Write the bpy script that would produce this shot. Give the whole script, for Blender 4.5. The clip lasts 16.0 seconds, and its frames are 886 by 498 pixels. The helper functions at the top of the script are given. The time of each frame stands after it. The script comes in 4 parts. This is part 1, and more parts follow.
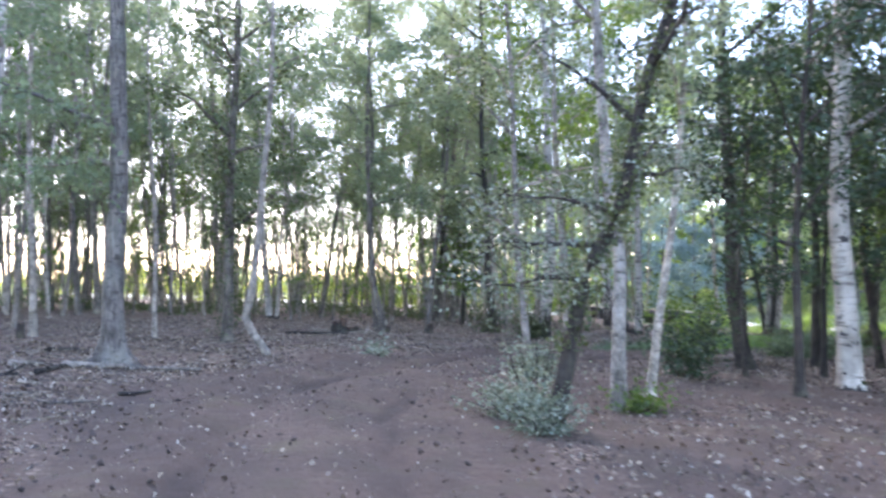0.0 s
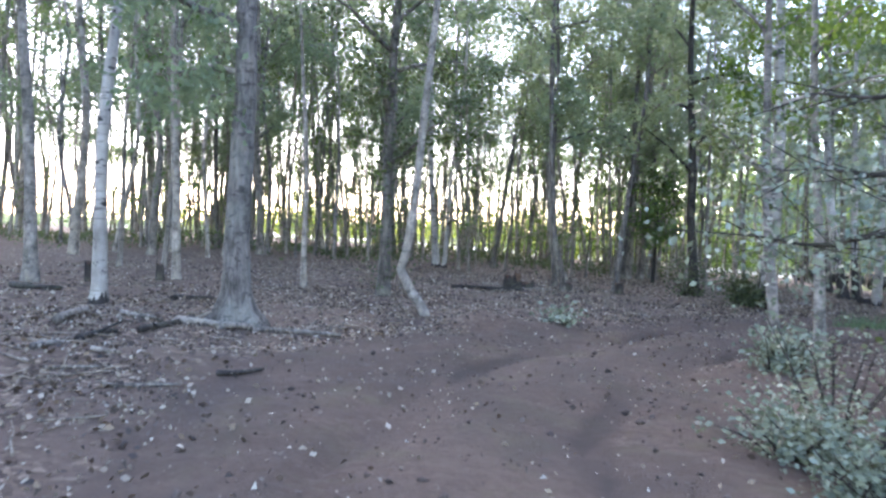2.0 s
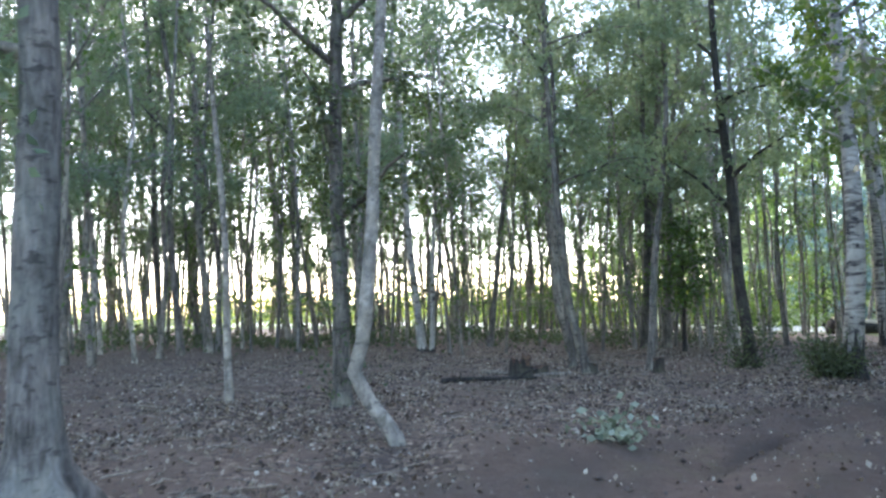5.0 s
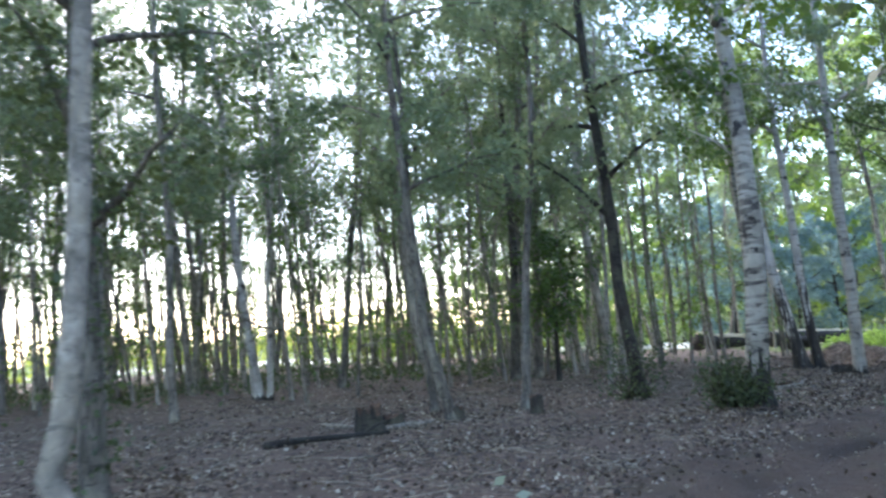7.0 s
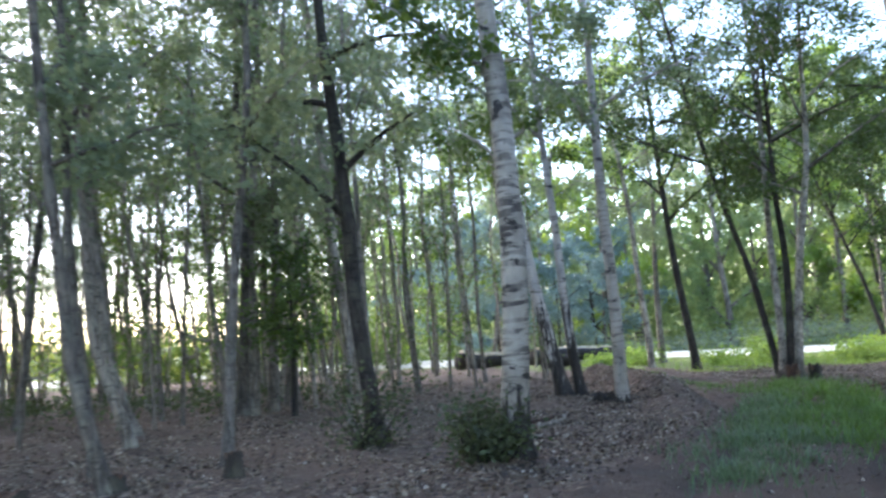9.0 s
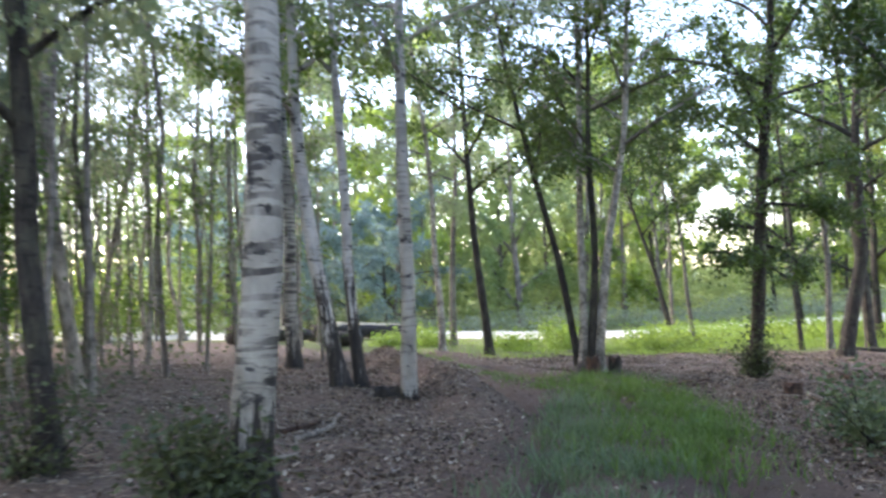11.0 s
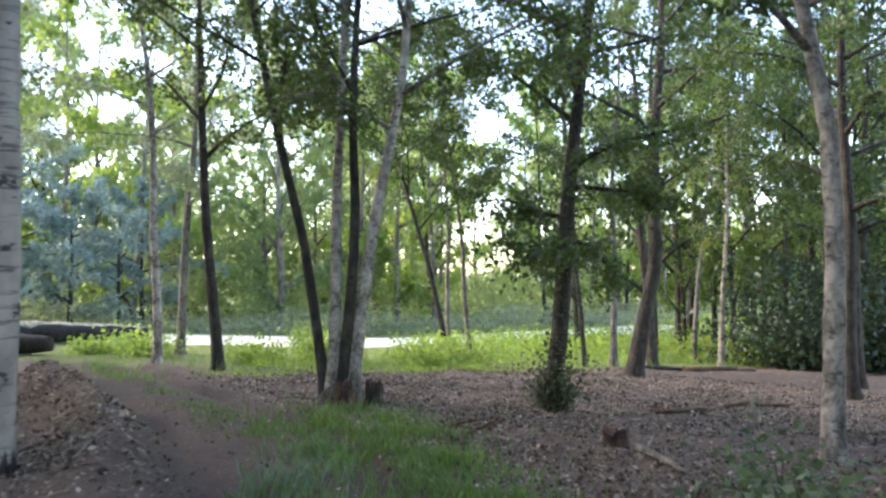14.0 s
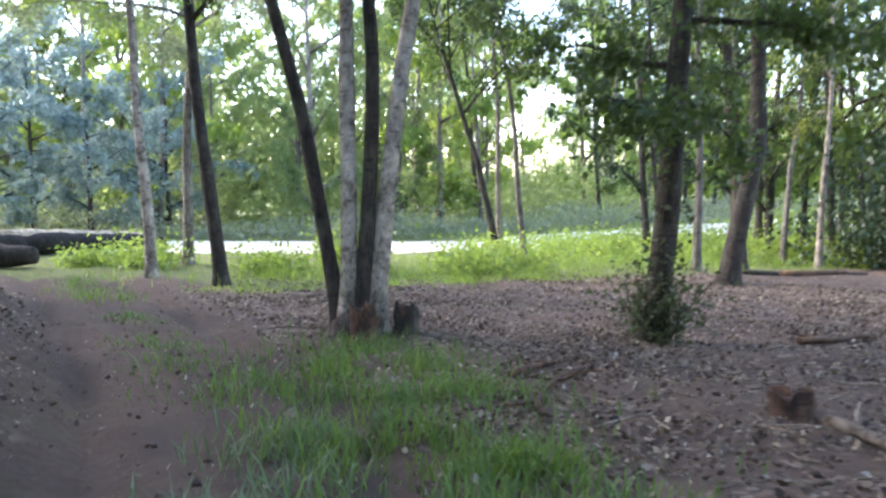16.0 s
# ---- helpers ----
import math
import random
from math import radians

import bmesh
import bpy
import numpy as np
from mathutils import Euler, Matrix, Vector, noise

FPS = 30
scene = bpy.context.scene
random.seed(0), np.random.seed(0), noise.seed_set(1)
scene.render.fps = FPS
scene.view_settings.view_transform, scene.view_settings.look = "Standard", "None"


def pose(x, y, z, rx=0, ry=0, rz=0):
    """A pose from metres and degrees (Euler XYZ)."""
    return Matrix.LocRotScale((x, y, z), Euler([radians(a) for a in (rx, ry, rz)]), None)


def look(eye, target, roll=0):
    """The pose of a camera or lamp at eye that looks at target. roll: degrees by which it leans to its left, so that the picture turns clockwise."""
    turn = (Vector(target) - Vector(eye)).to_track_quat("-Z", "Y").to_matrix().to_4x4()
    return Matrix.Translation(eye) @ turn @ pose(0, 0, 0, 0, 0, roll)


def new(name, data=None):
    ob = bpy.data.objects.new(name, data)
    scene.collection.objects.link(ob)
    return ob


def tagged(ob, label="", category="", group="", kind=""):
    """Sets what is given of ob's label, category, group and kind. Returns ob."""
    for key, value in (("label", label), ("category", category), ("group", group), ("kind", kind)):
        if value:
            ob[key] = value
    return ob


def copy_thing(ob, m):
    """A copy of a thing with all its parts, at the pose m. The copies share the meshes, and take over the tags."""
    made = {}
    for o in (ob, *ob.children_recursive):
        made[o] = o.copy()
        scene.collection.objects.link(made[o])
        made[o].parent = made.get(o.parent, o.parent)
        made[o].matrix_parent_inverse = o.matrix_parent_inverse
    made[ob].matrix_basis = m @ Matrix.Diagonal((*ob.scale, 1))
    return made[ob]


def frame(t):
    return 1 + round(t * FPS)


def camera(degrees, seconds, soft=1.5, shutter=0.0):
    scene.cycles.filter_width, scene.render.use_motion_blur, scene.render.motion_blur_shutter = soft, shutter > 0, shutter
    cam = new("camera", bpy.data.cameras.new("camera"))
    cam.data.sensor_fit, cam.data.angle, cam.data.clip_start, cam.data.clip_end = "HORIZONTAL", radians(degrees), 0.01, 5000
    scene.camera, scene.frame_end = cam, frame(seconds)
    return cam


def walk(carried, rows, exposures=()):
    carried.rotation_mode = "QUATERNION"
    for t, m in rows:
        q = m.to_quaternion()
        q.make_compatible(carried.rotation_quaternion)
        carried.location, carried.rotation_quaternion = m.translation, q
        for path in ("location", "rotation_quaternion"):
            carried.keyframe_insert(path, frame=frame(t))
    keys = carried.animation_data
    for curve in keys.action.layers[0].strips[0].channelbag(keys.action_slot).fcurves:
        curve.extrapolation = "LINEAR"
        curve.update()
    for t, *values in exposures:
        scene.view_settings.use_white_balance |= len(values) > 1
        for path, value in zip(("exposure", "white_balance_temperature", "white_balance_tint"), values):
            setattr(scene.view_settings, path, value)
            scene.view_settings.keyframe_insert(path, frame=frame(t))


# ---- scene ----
cam = camera(57.5, 16.0, soft=2.5, shutter=0.5)
PATH = [
    (0, (0.037, -0.085, 1.608), (0.039, 1.913, 1.695), 2.6),
    (0.5, (-0.02, 0.777, 1.605), (-0.178, 2.769, 1.706), 2.7),
    (1, (-0.182, 1.663, 1.631), (-0.452, 3.644, 1.666), 3.2),
    (1.5, (-0.366, 2.507, 1.623), (-0.722, 4.474, 1.552), 4.2),
    (2, (-0.507, 3.39, 1.592), (-0.915, 5.347, 1.525), 4.5),
    (2.5, (-0.607, 4.121, 1.589), (-1.047, 6.072, 1.568), 3.5),
    (3, (-0.762, 4.965, 1.511), (-1.242, 6.906, 1.519), 3.2),
    (3.5, (-0.909, 5.777, 1.473), (-1.352, 7.727, 1.512), 3.5),
    (6, (-1.441, 9.735, 1.556), (-1.746, 11.703, 1.74), -3.1),
    (6.5, (-1.408, 10.555, 1.537), (-1.6, 12.536, 1.742), -3.4),
    (7, (-1.322, 11.374, 1.55), (-1.375, 13.364, 1.743), -2.7),
    (7.5, (-1.062, 12.204, 1.543), (-0.975, 14.195, 1.713), -5.3),
    (8, (-0.801, 13.05, 1.563), (-0.551, 15.025, 1.756), -3.5),
    (8.5, (-0.487, 13.842, 1.583), (-0.123, 15.799, 1.771), -3.4),
    (9, (-0.108, 14.604, 1.724), (0.381, 16.533, 1.924), -2.8),
    (11.5, (1.931, 18.392, 1.834), (3.046, 20.05, 1.907), 1.1),
    (12, (2.619, 19.096, 1.783), (3.881, 20.647, 1.825), 1.4),
    (12.5, (3.232, 19.711, 1.803), (4.529, 21.231, 1.874), -0.1),
    (13, (3.705, 20.347, 1.8), (5.039, 21.832, 1.922), 2.4),
    (13.5, (4.375, 21.007, 1.809), (5.74, 22.465, 1.925), 2.4),
    (14, (5.046, 21.675, 1.788), (6.437, 23.106, 1.922), 2.0),
    (14.5, (5.749, 22.362, 1.759), (7.151, 23.788, 1.815), 1.2),
    (15, (6.442, 23.167, 1.702), (7.828, 24.609, 1.679), 2.5),
    (15.5, (7.1, 23.946, 1.685), (8.461, 25.409, 1.621), 3.2),
    (16, (7.795, 24.693, 1.649), (9.11, 26.196, 1.539), 1.0),
]
LEVEL = pose(0, 0, 0, 0, 2.6, 0)
walk(cam, [(t, LEVEL @ look(eye, target, roll)) for t, eye, target, roll in PATH], [(0, 3.05, 6050, 24), (3.5, 2.9, 6050, 15), (6, 2.68, 5900, 11), (9, 2.68, 6100, 15), (11.5, 2.86, 6650, 20), (13, 2.8, 6650, 18), (14.5, 2.68, 6750, 16), (16, 2.98, 6350, 20)])

# ---- world, sun, exposure ----
SUN_AZ, SUN_EL = -28.0, 34.0
world = bpy.data.worlds.new("sky")
scene.world = world
world.use_nodes = True
wn = world.node_tree.nodes
sky = wn.new("ShaderNodeTexSky")
sky.sky_type, sky.sun_disc = "NISHITA", False
sky.sun_elevation, sky.sun_rotation = radians(SUN_EL), radians(SUN_AZ)
sky.air_density, sky.dust_density, sky.ozone_density = 1.0, 1.0, 1.0
wn["Background"].inputs["Strength"].default_value = 0.15
world.node_tree.links.new(sky.outputs[0], wn["Background"].inputs["Color"])
sun = new("sun", bpy.data.lights.new("sun", "SUN"))
sun.data.energy, sun.data.angle, sun.data.color = 1.2, radians(18), (1.0, 0.93, 0.82)
az, el = radians(SUN_AZ), radians(SUN_EL)
toward = Vector((math.sin(az) * math.cos(el), math.cos(az) * math.cos(el), math.sin(el)))
sun.matrix_world = look(toward * 100, (0, 0, 0))


# ---- materials ----
def material(name):
    m = bpy.data.materials.new(name)
    m.use_nodes = True
    return m, m.node_tree, m.node_tree.nodes["Principled BSDF"]


def ramp(tree, source, stops):
    n = tree.nodes.new("ShaderNodeValToRGB")
    while len(n.color_ramp.elements) < len(stops):
        n.color_ramp.elements.new(0.5)
    for e, (p, c) in zip(n.color_ramp.elements, stops):
        e.position, e.color = p, (*c, 1) if len(c) == 3 else c
    tree.links.new(source, n.inputs[0])
    return n.outputs[0]


def mix(tree, fac, a, b, blend="MIX"):
    n = tree.nodes.new("ShaderNodeMix")
    n.data_type, n.blend_type = "RGBA", blend
    for socket, value in ((n.inputs[0], fac), (n.inputs[6], a), (n.inputs[7], b)):
        if isinstance(value, (int, float)):
            socket.default_value = value
        elif isinstance(value, tuple):
            socket.default_value = (*value, 1)
        else:
            tree.links.new(value, socket)
    return n.outputs[2]


def coords(tree, scale=(1, 1, 1), kind="Object"):
    c, m = tree.nodes.new("ShaderNodeTexCoord"), tree.nodes.new("ShaderNodeMapping")
    m.inputs["Scale"].default_value = scale
    tree.links.new(c.outputs[kind], m.inputs[0])
    return m.outputs[0]


def noise_tex(tree, vector, scale, detail=4.0, rough=0.6):
    n = tree.nodes.new("ShaderNodeTexNoise")
    n.inputs["Scale"].default_value, n.inputs["Detail"].default_value, n.inputs["Roughness"].default_value = scale, detail, rough
    tree.links.new(vector, n.inputs["Vector"])
    return n.outputs["Fac"]


def bump(tree, bsdf, height, strength, distance=0.02):
    b = tree.nodes.new("ShaderNodeBump")
    b.inputs["Strength"].default_value, b.inputs["Distance"].default_value = strength, distance
    tree.links.new(height, b.inputs["Height"])
    tree.links.new(b.outputs[0], bsdf.inputs["Normal"])


def object_random(tree):
    return tree.nodes.new("ShaderNodeObjectInfo").outputs["Random"]


def math_node(tree, op, a, b):
    n = tree.nodes.new("ShaderNodeMath")
    n.operation = op
    for i, v in enumerate((a, b)):
        if isinstance(v, (int, float)):
            n.inputs[i].default_value = v
        else:
            tree.links.new(v, n.inputs[i])
    return n.outputs[0]


def bark_plain(name, dark, light, lichen, amount=0.45, grain=(9, 9, 1.6)):
    m, t, b = material(name)
    v = coords(t)
    long = noise_tex(t, coords(t, grain), 2.2, 6, 0.65)
    big, blot = noise_tex(t, coords(t, (1, 1, 0.7)), 2.3, 5), noise_tex(t, coords(t, (4, 4, 9)), 1.6, 4)
    colour = ramp(t, long, [(0.36, dark), (0.64, light)])
    colour = mix(t, math_node(t, "MULTIPLY", ramp(t, big, [(0.46, (0, 0, 0)), (0.6, (1, 1, 1))]), amount), colour, lichen)
    colour = mix(t, math_node(t, "MULTIPLY", ramp(t, blot, [(0.56, (0, 0, 0)), (0.64, (1, 1, 1))]), 0.7), colour, tuple(0.45 * k for k in dark))
    patch = noise_tex(t, coords(t, (2.2, 2.2, 1.5)), 1.7, 6, 0.7)
    colour = mix(t, 1.0, colour, ramp(t, patch, [(0.38, (0.5, 0.5, 0.47)), (0.5, (0.95, 0.95, 0.95)), (0.66, (1.3, 1.27, 1.2))]), "MULTIPLY")
    tone = ramp(t, object_random(t), [(0, (0.72, 0.72, 0.74)), (1, (1.2, 1.16, 1.1))])
    t.links.new(mix(t, 1.0, colour, tone, "MULTIPLY"), b.inputs["Base Color"])
    b.inputs["Roughness"].default_value = 0.9
    bump(t, b, long, 0.9, 0.03)
    return m


def bark_birch(name, pale, grey, black_to, marks=0.75, band=0.57):
    m, t, b = material(name)
    v = coords(t)
    stain = noise_tex(t, coords(t, (1, 1, 0.6)), 2.4, 5)
    colour = ramp(t, stain, [(0.35, grey), (0.62, pale)])
    dash = noise_tex(t, coords(t, (2, 2, 15)), 1.25, 3, 0.5)
    where = ramp(t, noise_tex(t, coords(t, (3, 3, 1.6)), 1.1, 3), [(0.4, (0.25, 0.25, 0.25)), (0.6, (1, 1, 1))])
    dashes = math_node(t, "MULTIPLY", ramp(t, dash, [(band, (0, 0, 0)), (band + 0.06, (1, 1, 1))]), where)
    scar = noise_tex(t, coords(t, (3.0, 3.0, 4.6)), 1.25, 5, 0.62)
    scars = ramp(t, scar, [(0.59, (0, 0, 0)), (0.63, (1, 1, 1))])
    colour = mix(t, math_node(t, "MULTIPLY", dashes, marks), colour, (0.06, 0.05, 0.045))
    colour = mix(t, math_node(t, "MULTIPLY", scars, min(1, marks * 1.3)), colour, (0.035, 0.03, 0.028))
    sep = t.nodes.new("ShaderNodeSeparateXYZ")
    t.links.new(v, sep.inputs[0])
    low = math_node(t, "ADD", math_node(t, "ADD", sep.outputs[2], 2.75 * black_to), math_node(t, "MULTIPLY", noise_tex(t, coords(t, (9, 9, 0.9)), 1.5, 5, 0.65), -8.0 * black_to))
    foot = ramp(t, math_node(t, "DIVIDE", low, max(black_to, 0.01)), [(0.0, (1, 1, 1)), (0.4, (0, 0, 0))])
    fissure = ramp(t, noise_tex(t, coords(t, (12, 12, 1.5)), 1.6, 5, 0.7), [(0.4, (0.008, 0.007, 0.006)), (0.66, (0.06, 0.045, 0.036))])
    colour = mix(t, foot, colour, fissure)
    tone = ramp(t, object_random(t), [(0, (0.8, 0.8, 0.82)), (1, (1.1, 1.08, 1.04))])
    t.links.new(mix(t, 1.0, colour, tone, "MULTIPLY"), b.inputs["Base Color"])
    b.inputs["Roughness"].default_value = 0.7
    rough = noise_tex(t, coords(t, (10, 10, 3)), 2.0, 5)
    bump(t, b, math_node(t, "SUBTRACT", rough, math_node(t, "MULTIPLY", dashes, 0.3)), 0.6, 0.02)
    return m


def leafy(name, shade, bright, glow, through_part=0.4, knee=0.75, stops=None):
    m, t, b = material(name)
    island = t.nodes.new("ShaderNodeNewGeometry").outputs["Random Per Island"]
    colour = ramp(t, island, stops or [(0.0, shade), (knee, bright), (1.0, tuple(min(0.7, c * 1.35) for c in bright))])
    tone = ramp(t, object_random(t), [(0, (0.8, 0.84, 0.8)), (1, (1.18, 1.12, 1.0))])
    colour = mix(t, 1.0, colour, tone, "MULTIPLY")
    t.links.new(colour, b.inputs["Base Color"])
    b.inputs["Roughness"].default_value = 0.55
    tr = t.nodes.new("ShaderNodeBsdfTranslucent")
    t.links.new(mix(t, 1.0, tone, glow, "MULTIPLY"), tr.inputs["Color"])
    ms = t.nodes.new("ShaderNodeMixShader")
    ms.inputs[0].default_value = through_part
    t.links.new(b.outputs[0], ms.inputs[1])
    t.links.new(tr.outputs[0], ms.inputs[2])
    t.links.new(ms.outputs[0], t.nodes["Material Output"].inputs["Surface"])
    return m


BARK_GREY = bark_plain("grey_bark", (0.1, 0.084, 0.068), (0.3, 0.26, 0.22), (0.31, 0.3, 0.24))
BARK_BROWN = bark_plain("brown_grey_bark", (0.07, 0.056, 0.046), (0.21, 0.172, 0.145), (0.26, 0.23, 0.19), 0.5, (7, 7, 2.2))
BARK_PALE = bark_plain("pale_grey_bark", (0.2, 0.175, 0.15), (0.46, 0.405, 0.34), (0.17, 0.15, 0.12), 0.6, (4, 4, 3.2))
BARK_MOTTLED = bark_plain("mottled_pale_bark", (0.12, 0.105, 0.085), (0.42, 0.375, 0.32), (0.52, 0.48, 0.42), 0.7, (5, 5, 4))
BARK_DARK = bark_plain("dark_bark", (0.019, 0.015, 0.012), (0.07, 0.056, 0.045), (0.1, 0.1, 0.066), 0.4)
BARK_ASH = bark_plain("dull_grey_bark", (0.055, 0.046, 0.039), (0.19, 0.165, 0.14), (0.22, 0.21, 0.165))
BARK_BLACK = bark_plain("blackened_bark", (0.01, 0.008, 0.007), (0.045, 0.037, 0.03), (0.06, 0.05, 0.038), 0.3)
BARK_BIRCH = bark_birch("birch_bark", (0.54, 0.49, 0.42), (0.23, 0.205, 0.175), 0.06)
BARK_CREAM = bark_birch("cream_birch_bark", (0.5, 0.45, 0.38), (0.27, 0.24, 0.2), 0.1, 0.7)
BARK_BANDED = bark_birch("banded_birch_bark", (0.5, 0.455, 0.385), (0.26, 0.23, 0.19), 0.42, 0.95, 0.5)
BARK_BLACKFOOT = bark_birch("black_footed_birch_bark", (0.6, 0.55, 0.49), (0.3, 0.275, 0.25), 1.1)
WOOD_DEAD = bark_plain("dead_wood", (0.08, 0.06, 0.046), (0.32, 0.26, 0.2), (0.36, 0.32, 0.26))
WOOD_PALE = bark_plain("bleached_wood", (0.09, 0.075, 0.06), (0.34, 0.29, 0.24), (0.3, 0.27, 0.22))
WOOD_ROT = bark_plain("rotten_wood", (0.035, 0.02, 0.014), (0.16, 0.08, 0.045), (0.2, 0.14, 0.08), 0.4)
WOOD_CUT = bark_plain("cut_wood", (0.45, 0.36, 0.25), (0.68, 0.58, 0.44), (0.5, 0.45, 0.36))
LEAF_BIRCH = leafy("birch_leaf", (0.06, 0.083, 0.052), (0.145, 0.185, 0.115), (0.33, 0.41, 0.22), 0.46)
LEAF_GREEN = leafy("green_leaf", (0.017, 0.038, 0.012), (0.066, 0.118, 0.03), (0.22, 0.32, 0.05), 0.38)
LEAF_OAK = leafy("oak_leaf", (0.012, 0.028, 0.01), (0.044, 0.082, 0.024), (0.16, 0.25, 0.04), 0.28)
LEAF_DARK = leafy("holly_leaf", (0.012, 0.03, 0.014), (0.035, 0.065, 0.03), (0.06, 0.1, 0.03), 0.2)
LEAF_YELLOW = leafy("sunny_leaf", (0.09, 0.13, 0.025), (0.2, 0.25, 0.05), (0.4, 0.46, 0.08), 0.5)
LEAF_FRESH = leafy("fresh_leaf", (0.065, 0.11, 0.026), (0.16, 0.24, 0.06), (0.4, 0.54, 0.1), 0.5)
LEAF_HAZED = leafy("haze_paled_leaf", (0.1, 0.14, 0.07), (0.2, 0.26, 0.12), (0.46, 0.56, 0.22), 0.55)
LEAF_BLUE = leafy("blue_needle", (0.13, 0.19, 0.195), (0.27, 0.36, 0.36), (0.28, 0.39, 0.37), 0.4)
LEAF_BRAMBLE = leafy("bramble_leaf", (0.055, 0.07, 0.045), (0.29, 0.315, 0.25), (0.22, 0.26, 0.15), 0.25)
LEAF_GRASS = leafy("grass_blade", (0.034, 0.068, 0.018), (0.105, 0.185, 0.045), (0.19, 0.33, 0.055), 0.38)
LEAF_SEDGE = leafy("sedge_blade", (0.05, 0.085, 0.05), (0.13, 0.19, 0.11), (0.2, 0.3, 0.12), 0.35)
LEAF_OLIVE = leafy("olive_leaf", (0.025, 0.036, 0.018), (0.075, 0.095, 0.042), (0.12, 0.16, 0.05), 0.3)
LEAF_NETTLE = leafy("nettle_leaf", (0.04, 0.06, 0.034), (0.13, 0.17, 0.095), (0.18, 0.25, 0.1), 0.3)
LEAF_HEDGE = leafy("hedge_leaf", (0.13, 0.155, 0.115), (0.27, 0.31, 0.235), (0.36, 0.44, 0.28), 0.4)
LEAF_WEED = leafy("weed_leaf", (0.085, 0.14, 0.03), (0.19, 0.29, 0.065), (0.42, 0.58, 0.1), 0.45)
LEAF_DRY = leafy("dry_leaf", None, None, (0.24, 0.16, 0.1), 0.1, stops=[(0.0, (0.018, 0.012, 0.009)), (0.38, (0.07, 0.046, 0.033)), (0.6, (0.17, 0.122, 0.09)), (0.8, (0.33, 0.265, 0.21)), (1.0, (0.54, 0.46, 0.385))])


def ground_material():
    m, t, b = material("forest_floor")
    v = coords(t)
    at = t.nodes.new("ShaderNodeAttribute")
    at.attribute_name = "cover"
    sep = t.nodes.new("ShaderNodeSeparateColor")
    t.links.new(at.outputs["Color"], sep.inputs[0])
    fine, mid, wide = noise_tex(t, v, 22, 5, 0.7), noise_tex(t, v, 3.1, 5), noise_tex(t, v, 0.45, 3)
    cell = t.nodes.new("ShaderNodeTexVoronoi")
    cell.inputs["Scale"].default_value = 17
    t.links.new(v, cell.inputs["Vector"])
    grey = t.nodes.new("ShaderNodeSeparateColor")
    t.links.new(cell.outputs["Color"], grey.inputs[0])
    litter = ramp(t, grey.outputs[0], [(0.0, (0.02, 0.013, 0.009)), (0.5, (0.085, 0.057, 0.041)), (0.82, (0.2, 0.145, 0.11)), (1.0, (0.45, 0.37, 0.3))])
    litter = mix(t, ramp(t, mid, [(0.35, (0, 0, 0)), (0.65, (0.55, 0.55, 0.55))]), litter, (0.09, 0.062, 0.048))
    bare = ramp(t, noise_tex(t, v, 0.8, 5, 0.65), [(0.44, (0, 0, 0)), (0.58, (0.85, 0.85, 0.85))])
    litter = mix(t, bare, litter, mix(t, fine, (0.06, 0.04, 0.03), (0.17, 0.118, 0.09)))
    litter = mix(t, math_node(t, "MULTIPLY", wide, 0.35), litter, (0.17, 0.125, 0.1))
    soil = ramp(t, fine, [(0.25, (0.06, 0.039, 0.029)), (0.75, (0.14, 0.094, 0.071))])
    soil = mix(t, ramp(t, mid, [(0.4, (0, 0, 0)), (0.7, (0.6, 0.6, 0.6))]), soil, (0.08, 0.053, 0.04))
    soil = mix(t, ramp(t, noise_tex(t, v, 8, 6, 0.75), [(0.45, (0, 0, 0)), (0.62, (0.6, 0.6, 0.6))]), soil, (0.14, 0.1, 0.078))
    soil = mix(t, ramp(t, noise_tex(t, v, 1.3, 5, 0.7), [(0.5, (0, 0, 0)), (0.68, (0.55, 0.55, 0.55))]), soil, (0.1, 0.09, 0.045))
    green = ramp(t, fine, [(0.3, (0.05, 0.075, 0.02)), (0.7, (0.15, 0.19, 0.05))])
    green = mix(t, ramp(t, mid, [(0.45, (0, 0, 0)), (0.7, (0.6, 0.6, 0.6))]), green, (0.2, 0.21, 0.07))
    edge = math_node(t, "MULTIPLY", math_node(t, "SUBTRACT", mid, 0.5), 0.9)
    on_track = ramp(t, math_node(t, "ADD", sep.outputs[0], edge), [(0.35, (0, 0, 0)), (0.65, (1, 1, 1))])
    on_grass = ramp(t, math_node(t, "ADD", sep.outputs[1], edge), [(0.4, (0, 0, 0)), (0.7, (1, 1, 1))])
    rut_shade = ramp(t, math_node(t, "ADD", sep.outputs[2], math_node(t, "MULTIPLY", edge, 0.6)), [(0.35, (0, 0, 0)), (0.75, (0.8, 0.8, 0.8))])
    soil = mix(t, ramp(t, noise_tex(t, coords(t, (1, 0.6, 1)), 0.9, 4, 0.6), [(0.42, (0, 0, 0)), (0.6, (0.65, 0.65, 0.65))]), soil, (0.058, 0.043, 0.035))
    soil = mix(t, rut_shade, soil, (0.042, 0.029, 0.023))
    colour = mix(t, on_grass, mix(t, on_track, litter, soil), green)
    colour = mix(t, 1.0, colour, (1.14, 1.06, 0.95), "MULTIPLY")
    t.links.new(colour, b.inputs["Base Color"])
    b.inputs["Roughness"].default_value = 0.95
    crumb = noise_tex(t, v, 55, 4, 0.8)
    h = math_node(t, "ADD", math_node(t, "MULTIPLY", grey.outputs[0], 0.3), math_node(t, "ADD", math_node(t, "MULTIPLY", fine, 0.5), math_node(t, "MULTIPLY", crumb, 0.6)))
